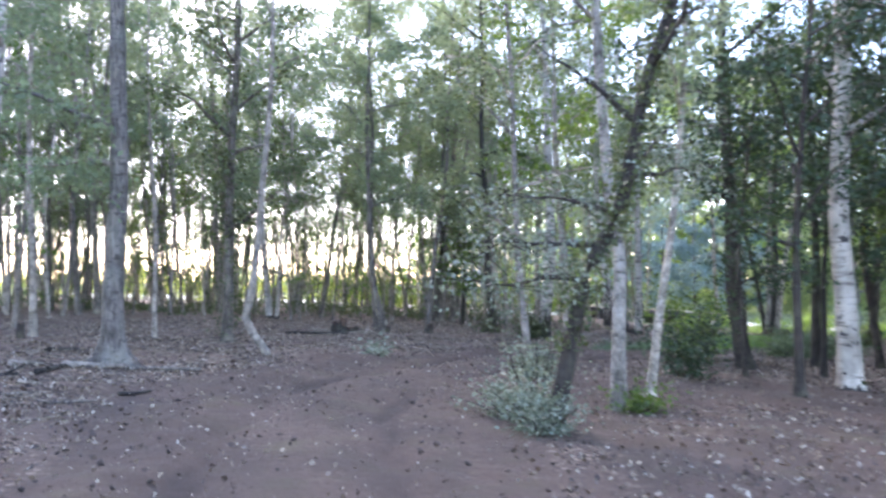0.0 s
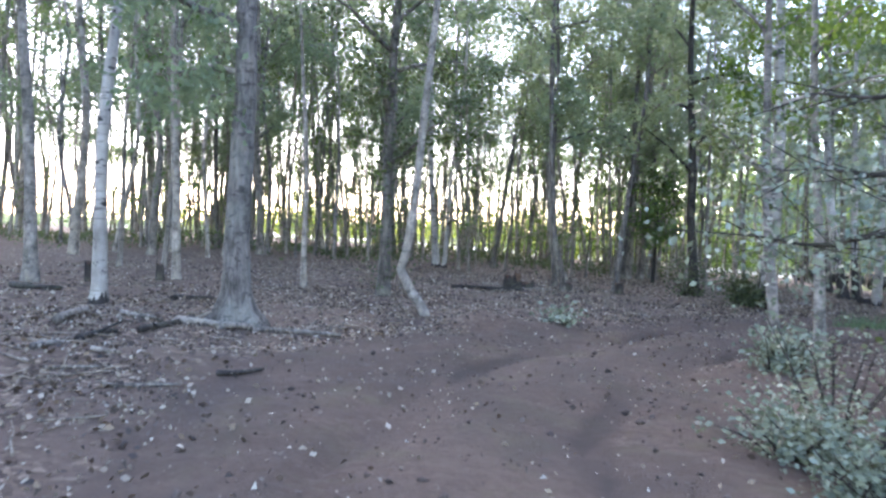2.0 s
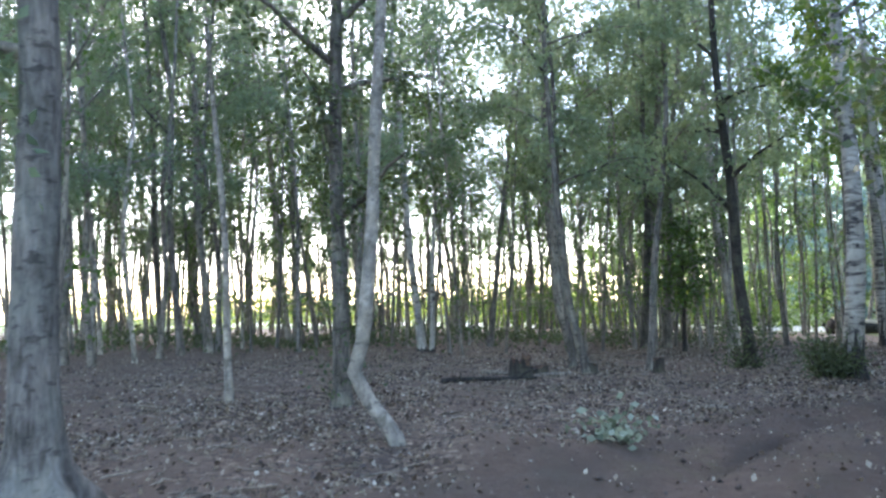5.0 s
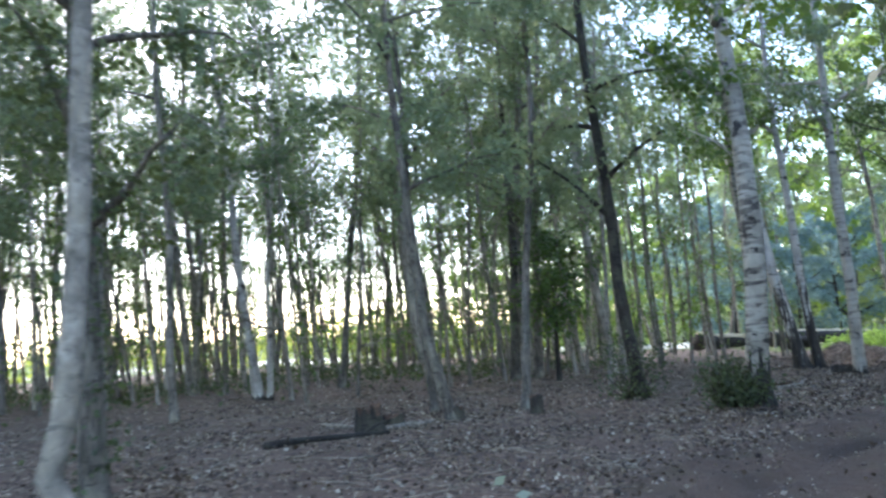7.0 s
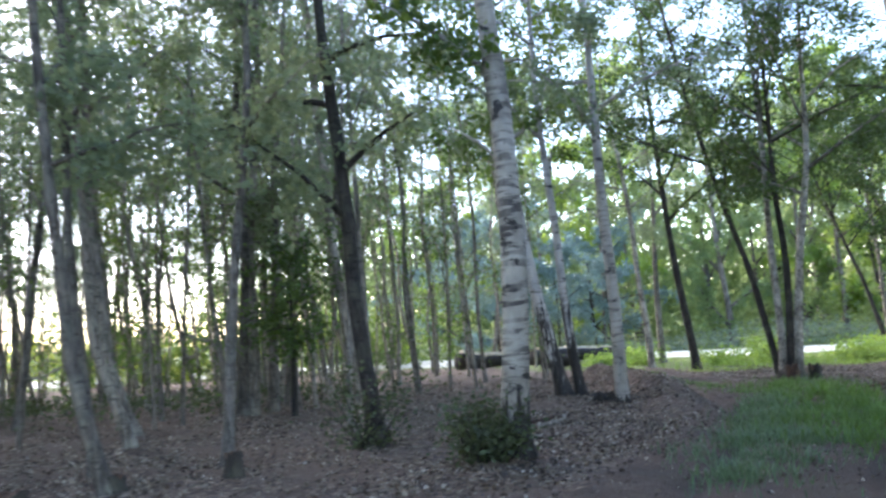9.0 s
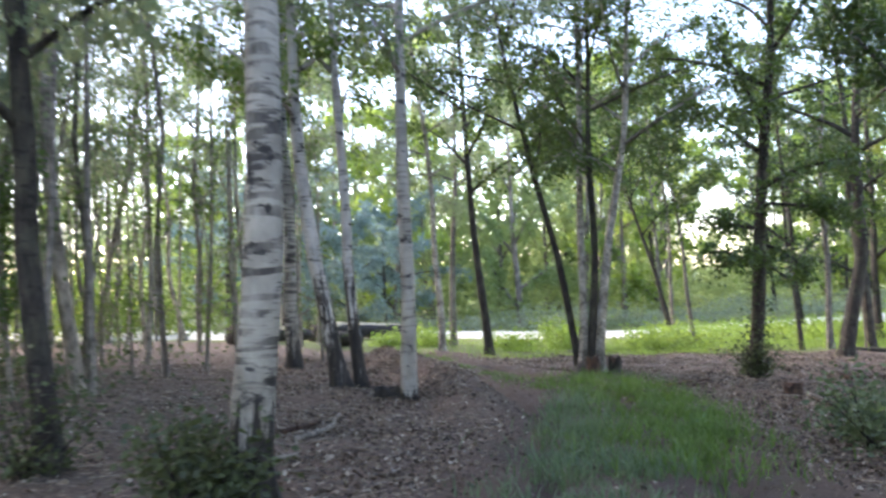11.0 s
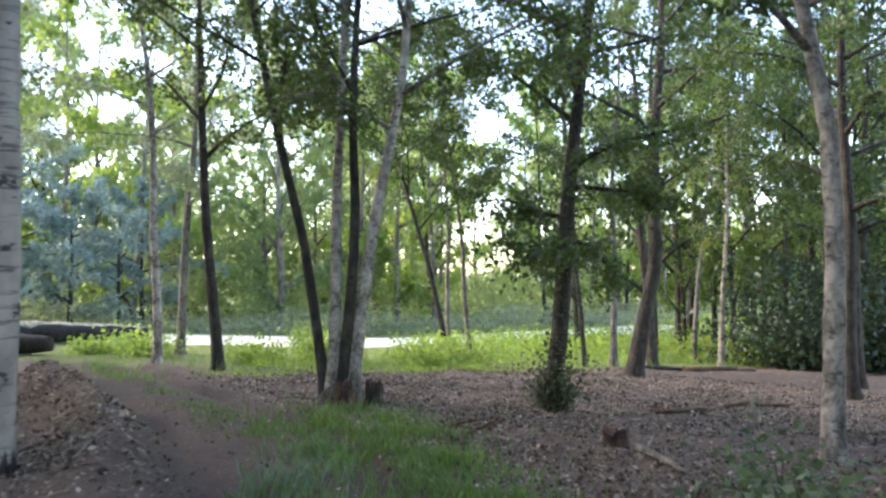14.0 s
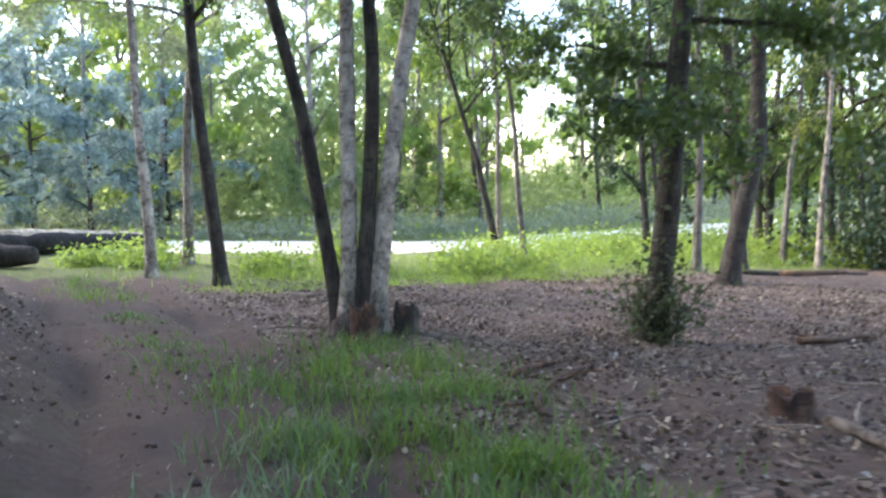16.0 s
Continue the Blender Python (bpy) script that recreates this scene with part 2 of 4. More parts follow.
    bump(t, b, h, 1.0, 0.045)
    return m


GROUND = ground_material()


def soil_material():
    m, t, b = material("crumbled_soil")
    v = coords(t)
    island = t.nodes.new("ShaderNodeNewGeometry").outputs["Random Per Island"]
    colour = ramp(t, island, [(0.0, (0.03, 0.021, 0.016)), (0.6, (0.085, 0.06, 0.046)), (1.0, (0.17, 0.125, 0.098))])
    grain = noise_tex(t, v, 60, 4, 0.7)
    t.links.new(mix(t, 1.0, colour, ramp(t, grain, [(0.3, (0.7, 0.7, 0.7)), (0.7, (1.2, 1.2, 1.2))]), "MULTIPLY"), b.inputs["Base Color"])
    b.inputs["Roughness"].default_value = 0.95
    bump(t, b, grain, 0.8, 0.01)
    return m


SOIL = soil_material()


def gravel_material():
    m, t, b = material("pale_gravel")
    v = coords(t)
    n, w = noise_tex(t, v, 30, 4), noise_tex(t, v, 0.6, 4)
    c = ramp(t, n, [(0.3, (0.5, 0.46, 0.37)), (0.7, (0.74, 0.69, 0.57))])
    t.links.new(mix(t, math_node(t, "MULTIPLY", w, 0.3), c, (0.5, 0.48, 0.36)), b.inputs["Base Color"])
    b.inputs["Roughness"].default_value = 0.95
    bump(t, b, n, 0.5, 0.02)
    return m


GRAVEL = gravel_material()


# ---- the lie of the land ----
TRACK = [(0.0, -40), (0.0, 0), (-1.0, 6), (-1.44, 9.7), (-1.06, 12.2), (-0.1, 14.6), (1.9, 18.4), (3.7, 20.3), (6.4, 23.2), (8.5, 26.0), (10.15, 29.3), (11.15, 33), (12.3, 38.5), (13.4, 44)]
ROAD = [(-60, 92), (-15, 74), (5, 65), (22, 57), (36, 53), (60, 49), (140, 40)]


def along(line, x, y):
    """Distance from a line of points, and the side (left is minus)."""
    x, y = np.asarray(x, float), np.asarray(y, float)
    best, side = np.full(x.shape, 1e9), np.zeros(x.shape)
    for (ax, ay), (bx, by) in zip(line, line[1:]):
        dx, dy = bx - ax, by - ay
        k = np.clip(((x - ax) * dx + (y - ay) * dy) / (dx * dx + dy * dy), 0, 1)
        ex, ey = x - ax - k * dx, y - ay - k * dy
        d = np.hypot(ex, ey)
        side = np.where(d < best, np.sign(ex * dy - ey * dx), side)
        best = np.minimum(best, d)
    return best, side


def smooth(a, b, v):
    k = np.clip((np.asarray(v, float) - a) / (b - a), 0, 1)
    return k * k * (3 - 2 * k)


def land(x, y):
    """Height of the ground."""
    x, y = np.asarray(x, float), np.asarray(y, float)
    u, v = np.clip(x, -45, 60) / 10, np.clip(y, -20, 75) / 10
    z = -0.0227 - 0.4231 * u + 0.0661 * v - 0.034 * u * u + 0.0037 * u * v - 0.0166 * v * v
    z = np.clip(z, -2.0, 1.0)
    d, side = along(TRACK, x, y)
    near = 1 - smooth(2.2, 3.2, d)
    churn = 0.75 + 0.5 * np.sin(x * 2.3 + y * 1.1) * np.sin(y * 1.9 - x)
    clod = 0.5 + 0.5 * np.sin(x * 5.1 + 2 * np.sin(y * 2.7)) * np.sin(y * 4.3 + x * 1.3)
    z = z - 0.11 * churn * near * np.exp(-((d - 0.85) / 0.13) ** 2) + 0.08 * churn * clod * np.exp(-((d - 1.75) / 0.38) ** 2) + 0.05 * clod * near * np.exp(-((d - 1.25) / 0.25) ** 2) + 0.04 * near * churn * np.exp(-(d / 0.3) ** 2) - 0.03 * near
    bank = np.exp(-((d - 1.75) / 0.45) ** 2) * (side < 0) * smooth(27, 30, y) * (1 - smooth(37, 40, y))
    z = z + 0.5 * bank
    rough = 0.05 * np.sin(x * 1.7 + 1.3 * np.sin(y * 0.9)) * np.sin(y * 1.5 + np.sin(x * 1.1)) + 0.025 * np.sin(x * 4.3 + y * 2.1) * np.sin(y * 3.9 - x * 1.7)
    hump = 0.22 * np.exp(-((x + 2.3) ** 2 + (y - 15.9) ** 2) / 0.5) + 0.16 * np.exp(-((x + 5.6) ** 2 + (y - 9.9) ** 2) / 0.8)
    dip = 0.2 * np.exp(-((x - 2.9) ** 2 + (y - 11.7) ** 2) / 1.6)
    return z + rough * (1 - 0.6 * near) + hump - dip


def height(x, y):
    return float(land(x, y))


def cover(x, y):
    """Shares of bare track, of grass and of shading painted into the wheel ruts."""
    d, _ = along(TRACK, x, y)
    wide = 1.2 + 0.5 * (1 - smooth(24, 28, y)) + 1.1 * np.exp(-((y - 12) / 4.5) ** 2)
    track = 1 - smooth(wide - 0.5, wide + 0.7, d)
    track = track * (1 - smooth(44, 50, y))
    shade = smooth(0.8, 2.2, x) * (1 - smooth(14, 17, y)) * (1 - smooth(9, 12, x))
    track = np.maximum(track, 0.72 * shade)
    r, _ = along(ROAD, x, y)
    clear = (1 - smooth(15, 18, r)) * smooth(9, 13, x) + (1 - smooth(7.5, 10, r)) * (x < 13)
    edge = smooth(36.5, 38.5, y + np.clip((x - 20) * 0.12, -1, 3)) * smooth(13.5, 16.5, x)
    field = smooth(53, 58, y + 0.12 * x) * (1 - smooth(0, 8, x)) + smooth(60, 63, y) * smooth(0, 8, x)
    e, _ = along([(7.8, 24.2), (9.2, 26.0), (10.8, 28.0), (12.0, 30.3), (12.7, 32.0)], x, y)
    patch = 0.25 * (1 - smooth(0.3, 1.5, e))
    grass = np.clip(np.maximum.reduce([clear * smooth(34, 38, y), edge, field, patch]), 0, 1)
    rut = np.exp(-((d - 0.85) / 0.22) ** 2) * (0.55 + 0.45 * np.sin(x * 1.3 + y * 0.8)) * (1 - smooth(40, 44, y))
    return np.clip(track, 0, 1), grass, rut


def mesh_of(name, verts, faces, mat=None, soft=True):
    me = bpy.data.meshes.new(name)
    me.from_pydata(verts, [], faces)
    me.update()
    if soft:
        me.shade_smooth()
    if mat:
        me.materials.append(mat)
    return me


def spaced(fine, lo, hi, reach):
    mid = np.arange(lo, hi + fine / 2, fine)
    grow, step, out, p = [], fine, [], 0.0
    while p < reach:
        step *= 1.16
        p += step
        out.append(p)
    out = np.array(out)
    return np.concatenate([lo - out[::-1], mid, hi + out])


def build_ground():
    xs, ys = spaced(0.2, -13, 30, 1800), spaced(0.2, 2, 42, 1800)
    gx, gy = np.meshgrid(xs, ys)
    gz = land(gx, gy)
    nx, ny = len(xs), len(ys)
    verts = np.stack([gx, gy, gz], -1).reshape(-1, 3)
    i = (np.arange(ny - 1)[:, None] * nx + np.arange(nx - 1)[None]).reshape(-1)
    faces = np.stack([i, i + 1, i + nx + 1, i + nx], 1)
    me = mesh_of("ground", verts.tolist(), faces.tolist(), GROUND)
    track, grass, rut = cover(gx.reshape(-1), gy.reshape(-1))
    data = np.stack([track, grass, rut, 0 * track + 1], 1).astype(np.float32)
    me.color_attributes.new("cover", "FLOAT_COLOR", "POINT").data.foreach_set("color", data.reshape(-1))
    return tagged(new("ground", me), "brown leaf-littered forest floor with bare track", "ground", kind="structure")


def build_road():
    pts = [Vector((x, y, 0)) for x, y in ROAD]
    verts, faces = [], []
    for a, b in zip(pts, pts[1:]):
        steps = max(2, int((b - a).length / 2.5))
        for k in range(steps + (b is pts[-1])):
            p = a.lerp(b, k / steps)
            n = Vector((-(b - a).y, (b - a).x, 0)).normalized()
            for j in range(9):
                q = p + n * (j - 4.6) * 1.75
                crown = 0.05 * (1 - ((j - 4) / 4) ** 2)
                verts.append((q.x, q.y, height(q.x, q.y) + 0.05 + crown - (0.3 if j in (0, 8) else 0)))
    for r in range(len(verts) // 9 - 1):
        for j in range(8):
            faces.append((r * 9 + j, r * 9 + j + 1, r * 9 + j + 10, r * 9 + j + 9))
    return tagged(new("road", mesh_of("road", verts, faces, GRAVEL)), "pale sunlit gravel road across the clearing", "road", kind="structure")


build_ground()
build_road()


# ---- shapes for plants and wood ----
def part(name, me, parent, label=""):
    ob = new(name, me)
    ob.parent = parent
    return tagged(ob, label)


def thing(name, x, y, z, label, category, group="", kind=""):
    ob = new(name)
    ob.matrix_world = pose(x, y, z)
    ob.empty_display_size = 0.2
    return tagged(ob, label, category, group, kind)


def tube(centres, radii, sides, rs=None, wob=0.0, flare=None):
    """Verts and faces of a tapered tube with closed ends."""
    c = np.asarray(centres, float)
    n = len(c)
    d = np.gradient(c, axis=0)
    d /= np.maximum(np.linalg.norm(d, axis=1, keepdims=True), 1e-9)
    ref = np.where(np.abs(d[:, 2:3]) > 0.9, [[1.0, 0, 0]], [[0, 0, 1.0]])
    u = np.cross(ref, d)
    u /= np.linalg.norm(u, axis=1, keepdims=True)
    w = np.cross(d, u)
    a = np.arange(sides) * 2 * np.pi / sides
    r = np.repeat(np.asarray(radii, float)[:, None], sides, 1)
    if wob and rs is not None:
        r = r * (1 + wob * rs.uniform(-1, 1, r.shape))
    if flare is not None:
        r = r * flare(a[None], c[:, 2:3])
    v = c[:, None] + r[..., None] * (np.cos(a)[None, :, None] * u[:, None] + np.sin(a)[None, :, None] * w[:, None])
    verts = v.reshape(-1, 3).tolist() + [c[0].tolist(), c[-1].tolist()]
    faces = []
    for i in range(n - 1):
        for j in range(sides):
            k = (j + 1) % sides
            faces.append((i * sides + j, i * sides + k, (i + 1) * sides + k, (i + 1) * sides + j))
    for j in range(sides):
        k = (j + 1) % sides
        faces.append((n * sides, k, j))
        faces.append((n * sides + 1, (n - 1) * sides + j, (n - 1) * sides + k))
    return verts, faces


def merged(chunks):
    verts, faces = [], []
    for v, f in chunks:
        k = len(verts)
        verts.extend(v)
        faces.extend([tuple(i + k for i in q) for q in f])
    return verts, faces


def leaves_mesh(name, at, size, rs, mat, droop=0.3, wide=0.62, flat=0.0, corners=4):
    """Many small folded leaves at the places given."""
    n = len(at)
    d = rs.normal(size=(n, 3))
    d[:, 2] = d[:, 2] * (1 - flat) - droop
    d /= np.linalg.norm(d, axis=1, keepdims=True)
    o = rs.normal(size=(n, 3))
    o[:, 2] *= 1 - flat
    s = np.cross(d, o)
    s /= np.maximum(np.linalg.norm(s, axis=1, keepdims=True), 1e-6)
    up = np.cross(s, d)
    length = size * rs.uniform(0.65, 1.3, (n, 1))
    half = length * wide * 0.5
    v = np.empty((n, corners, 3))
    v[:, 0] = at
    v[:, 1] = at + d * length * 0.45 + s * half + up * half * 0.3
    v[:, 2] = at + d * length
    if corners == 4:
        v[:, 3] = at + d * length * 0.45 - s * half + up * half * 0.3
    else:
        v[:, 0] -= s * half
    me = bpy.data.meshes.new(name)
    me.vertices.add(n * corners)
    me.vertices.foreach_set("co", v.reshape(-1).astype(np.float32))
    me.loops.add(n * corners)
    me.loops.foreach_set("vertex_index", np.arange(n * corners, dtype=np.int32))
    me.polygons.add(n)
    me.polygons.foreach_set("loop_start", np.arange(n, dtype=np.int32) * corners)
    me.polygons.foreach_set("loop_total", np.full(n, corners, np.int32))
    me.update(calc_edges=True)
    me.materials.append(mat)
    return me


class Stem:
    """The line of a trunk: bends are (dx, dy, height) above its foot."""

    def __init__(self, bends, top, rs, sway=0.12):
        pts = [(0, 0, 0), *bends]
        last, before = pts[-1], pts[-2] if len(pts) > 1 else (0, 0, -1)
        rise = max(last[2] - before[2], 0.3)
        sx, sy = (last[0] - before[0]) / rise * 0.6, (last[1] - before[1]) / rise * 0.6
        if top > last[2] + 0.5:
            more = top - last[2]
            pts.append((last[0] + sx * more * 0.5, last[1] + sy * more * 0.5, last[2] + more * 0.5))
            pts.append((last[0] + sx * more * 0.8 + rs.normal() * sway, last[1] + sy * more * 0.8 + rs.normal() * sway, top))
        p = np.array(pts, float)
        fine = np.arange(-0.25, top + 0.01, 0.1)
        lines = [np.interp(fine, p[:, 2], p[:, k]) for k in (0, 1)]
        kernel = np.ones(3) / 3
        lines = [np.convolve(np.pad(a, 1, mode="edge"), kernel, "valid") for a in lines]
        ph = rs.uniform(0, 6, 4)
        self.z = fine
        wave = 0.025 * np.clip(fine, 0, 3)
        self.x = lines[0] + wave * np.sin(fine * 0.9 + ph[0]) * 0.6
        self.y = lines[1] + wave * np.sin(fine * 0.8 + ph[1]) * 0.6

    def at(self, z):
        return np.array([np.interp(z, self.z, self.x), np.interp(z, self.z, self.y), z])


def trunk_mesh(stem, dia, top, mat, rs, sides=12, flare=0.5, step=0.3):
    z = np.concatenate([np.array([-0.25, -0.05, 0.06, 0.16, 0.28]), np.arange(0.45, top, step)])
    c = np.array([stem.at(k) for k in z])
    c[:, 2] = z
    r = dia / 2 * (1 - 0.86 * np.clip(z / top, 0, 1) ** 0.95)
    for knot in rs.uniform(0.4, top, 7):
        r *= 1 + rs.uniform(0.03, 0.13) * np.exp(-((z - knot) / 0.14) ** 2)
    ph, lobes = rs.uniform(0, 6), rs.randint(3, 6)
    foot = lambda a, h: 1 + flare * np.exp(-np.clip(h, 0, 9) / 0.22) * (0.75 + 0.5 * np.cos(lobes * a + ph)) + 0.03 * np.cos(3 * a + h * 2 + ph)
    return mesh_of("trunk", *tube(c, r, sides, rs, 0.035, foot), mat)


def limb_line(base, heading, length, lift, rs, n=6):
    """A branch's line from base, out and up, bending as it goes."""
    pts, p = [np.array(base, float)], np.array(base, float)
    angle, turn = lift, heading
    for _ in range(n):
        step = length / n
        p = p + step * np.array([math.cos(turn) * math.cos(angle), math.sin(turn) * math.cos(angle), math.sin(angle)])
        pts.append(p)
        turn += rs.normal() * 0.16
        angle += rs.normal() * 0.12 - 0.04
    return np.array(pts)


def tree(name, x, y, dia, bends, top, bark, leaf, label, seed, low=0.35, branches=8, spread=2.4, leaves=2200, size=0.13, hang=0.5, sides=12, flare=0.5, group="", dense=2, corners=4, ivy=(), extra=()):
    """A tree: foot at (x, y), trunk of the given girth and bends, limbs from low * top up, and a crown of leaves along twigs."""
    rs = np.random.RandomState(seed)
    root = thing(name, x, y, height(x, y), label, "tree", group)
    stem = Stem(bends, top, rs)
    part("trunk", trunk_mesh(stem, dia, top, bark, rs, sides, flare, 0.3 if sides > 8 else 0.6), root)
    at, twigs = [], []
    if ivy:
        z = rs.uniform(ivy[0], ivy[1], ivy[2])
        a, r = rs.uniform(0, 6.28, ivy[2]), dia * 0.5 + np.abs(rs.normal(size=ivy[2])) * ivy[3]
        line = np.array([stem.at(k) for k in z])
        part("ivy", leaves_mesh("ivy", line + np.stack([r * np.cos(a), r * np.sin(a), 0 * a], 1), 0.075, rs, LEAF_OLIVE, 0.4, 0.8), root)["kind"] = "stuff"
    heading = rs.uniform(0, 6.28)
    limbs = []
    for k in range(branches):
        f = low + (0.93 - low) * (k + rs.uniform(0, 0.8)) / branches
        heading += 2.4 + rs.normal() * 0.35
        length = spread * (0.45 + 0.75 * math.sin(math.pi * min(1, (1 - f) / (1 - low + 0.01) * 0.75 + 0.15))) * rs.uniform(0.75, 1.2)
        limbs.append((limb_line(stem.at(f * top), heading, length, rs.uniform(0.25, 0.95), rs), dia * 0.5 * (1 - 0.86 * f) * 0.62))
    for z0, head, length, lift in extra:
        limbs.append((limb_line(stem.at(z0), radians(head), length, lift, rs, 8), dia * 0.17))
    tips = [stem.at(top * g) for g in (0.9, 0.95, 1.0)]
    for line, r in limbs:
        n = len(line)
        if corners == 3:
            part("branch", mesh_of("branch", *tube(line[::2], np.linspace(max(r, 0.012), 0.006, len(line[::2])), 4), bark), root)
        else:
            part("branch", mesh_of("branch", *tube(line, np.linspace(max(r, 0.012), 0.006, n), 5), bark), root)
        for j in range(2, n):
            for _ in range(dense):
                head, ln = rs.uniform(0, 6.28), rs.uniform(0.35, 0.95)
                tw = limb_line(line[j], head, ln, rs.uniform(-0.5, 0.6), rs, 3)
                tw[:, 2] -= hang * np.linspace(0, 1, 4) ** 2 * ln
                twigs.append(tw)
    for p in tips:
        for _ in range(3):
            twigs.append(limb_line(p, rs.uniform(0, 6.28), rs.uniform(0.4, 0.8), rs.uniform(0.1, 1.1), rs, 3))
    slips = [([(t[0] + (0, 0, 0.008)).tolist(), (t[0] - (0, 0, 0.008)).tolist(), t[2].tolist(), (t[2] + (0.006, 0, 0.006)).tolist(), t[-1].tolist()], [(0, 1, 2, 3), (3, 2, 4)]) for t in twigs]
    if corners == 4 or dense == 4:
        part("spray", mesh_of("spray", *merged(slips), bark), root)["kind"] = "stuff"
    per = max(3, leaves // len(twigs))
    for tw in twigs:
        k = rs.uniform(0.1, 1.0, per) ** 0.8 * (len(tw) - 1)
        i = np.minimum(k.astype(int), len(tw) - 2)
        f = (k - i)[:, None]
        at.append(tw[i] * (1 - f) + tw[i + 1] * f + rs.normal(size=(per, 3)) * 0.13 - np.array([0, 0, 0.06]))
    part("crown", leaves_mesh("crown", np.concatenate(at), size, rs, leaf, 0.5 * hang, corners=corners), root)["kind"] = "stuff"
    return root


def bush(name, x, y, wide, tall, leaf, label, seed, stems=9, leaves=900, size=0.1, category="bush", group="", bark=None, flat=0.2, low=0.05):
    """A bush of thin stems from one foot, with leaves along them."""
    rs = np.random.RandomState(seed)
    root = thing(name, x, y, height(x, y), label, category, group)
    chunks, at = [], []
    for k in range(stems):
        head = k * 2.4 + rs.normal() * 0.3
        out = rs.uniform(0.25, 1.0) * wide
        ln = math.hypot(out, tall * rs.uniform(0.6, 1.05))
        lift = math.acos(min(0.98, out / max(ln, 0.05)))
        line = limb_line((rs.normal() * 0.08, rs.normal() * 0.08, -0.05), head, ln, lift, rs, 6)
        chunks.append(tube(line, np.linspace(0.014, 0.004, len(line)), 4))
        n = leaves // stems
        f = rs.uniform(low, 1.0, n) * (len(line) - 1)
        i = np.minimum(f.astype(int), len(line) - 2)
        g = (f - i)[:, None]
        at.append(line[i] * (1 - g) + line[i + 1] * g + rs.normal(size=(n, 3)) * (0.1 + 0.09 * wide))
    at = np.concatenate(at)
    at = at[at[:, 2] > 0.02]
    part("stem", mesh_of("stem", *merged(chunks), bark or BARK_DARK), root)["kind"] = "stuff"
    part("foliage", leaves_mesh("foliage", at, size, rs, leaf, 0.1, 0.6, flat), root)["kind"] = "stuff"
    return root


def fallen(name, x0, y0, x1, y1, r, mat, label, seed, category="fallen branch", lift0=0.0, lift1=0.0, sides=8, fork=0, group="", bend=0.08):
    """A branch or log lying on the ground from end to end, bent, with broken ends and stubs."""
    rs = np.random.RandomState(seed)
    root = thing(name, x0, y0, height(x0, y0), label, category, group)
    n = max(6, int(math.hypot(x1 - x0, y1 - y0) / 0.3))
    k = np.linspace(0, 1, n)
    ln = math.hypot(x1 - x0, y1 - y0)
    nx, ny = -(y1 - y0) / ln, (x1 - x0) / ln
    off = bend * ln * np.sin(k * math.pi * rs.uniform(0.8, 1.6)) * rs.choice([-1, 1]) + rs.normal(size=n) * r * 0.15
    px, py = x0 + (x1 - x0) * k + nx * off, y0 + (y1 - y0) * k + ny * off
    pz = np.convolve(np.pad(land(px, py), 2, mode="edge"), np.ones(5) / 5, "valid") + r * 0.8 + lift0 * (1 - k) + lift1 * k
    c = np.stack([px - x0, py - y0, pz - height(x0, y0)], 1)
    part("stem", mesh_of("stem", *tube(c, r * (1 - 0.45 * k) * rs.uniform(0.92, 1.08, n), sides, rs, 0.08), mat), root)
    for j in range(fork):
        i = rs.randint(1, n - 1)
        line = limb_line(c[i], rs.uniform(0, 6.28), rs.uniform(0.25, 0.7) * min(1.2, ln * 0.5), rs.uniform(0.0, 0.6), rs, 4)
        part("stub", mesh_of("stub", *tube(line, np.linspace(r * 0.5, r * 0.2, len(line)), 5), mat), root)
    return root


def stump(x, y, dia, tall, bark, top_mat, label, seed, jag=0.1):
    """A broken stump with a ragged hollow top."""
    rs = np.random.RandomState(seed)
    root = thing("tree_stump", x, y, height(x, y), label, "stump")
    sides = 18
    verts, faces = [], []
    a = np.arange(sides) * 2 * np.pi / sides
    rag = rs.uniform(-jag, jag, sides)
    for z, k in ((-0.15, 1.35), (0.0, 1.2), (0.35, 1.03), (0.7, 1.0), (1.0, 0.97)):
        r = dia / 2 * k * (1 + 0.08 * np.cos(4 * a + 1) + rs.uniform(-0.09, 0.09, sides))
        zz = tall * z + (rag if z == 1.0 else 0)
        verts += np.stack([r * np.cos(a), r * np.sin(a), np.broadcast_to(zz, a.shape)], 1).tolist()
    for i in range(4):
        for j in range(sides):
            k = (j + 1) % sides
            faces.append((i * sides + j, i * sides + k, (i + 1) * sides + k, (i + 1) * sides + j))
    part("bark", mesh_of("bark", verts, faces, bark), root)
    ring = verts[-sides:]
    core = [(v[0] * 0.98, v[1] * 0.98, v[2] - 0.004) for v in ring] + [(v[0] * 0.5, v[1] * 0.5, tall * 0.97 + rs.uniform(-0.03, 0.05)) for v in ring] + [(0, 0, tall * 0.9)]
    cf = [(j, (j + 1) % sides, sides + (j + 1) % sides, sides + j) for j in range(sides)] + [(sides + j, sides + (j + 1) % sides, 2 * sides) for j in range(sides)]
    part("broken_top", mesh_of("broken_top", core, cf, top_mat, False), root, "ragged rotten wood")
    return root


# ---- trees beside the track, first bend ----
THIN = "slender grey birch among leaf litter"
tree("birch_tree", -10.68, 16.09, 0.24, [(-0.07, -0.06, 3.37), (-0.15, -0.13, 5.29)], 13, BARK_PALE, LEAF_BIRCH, "pale grey birch beside fallen sticks", 1, low=0.42)
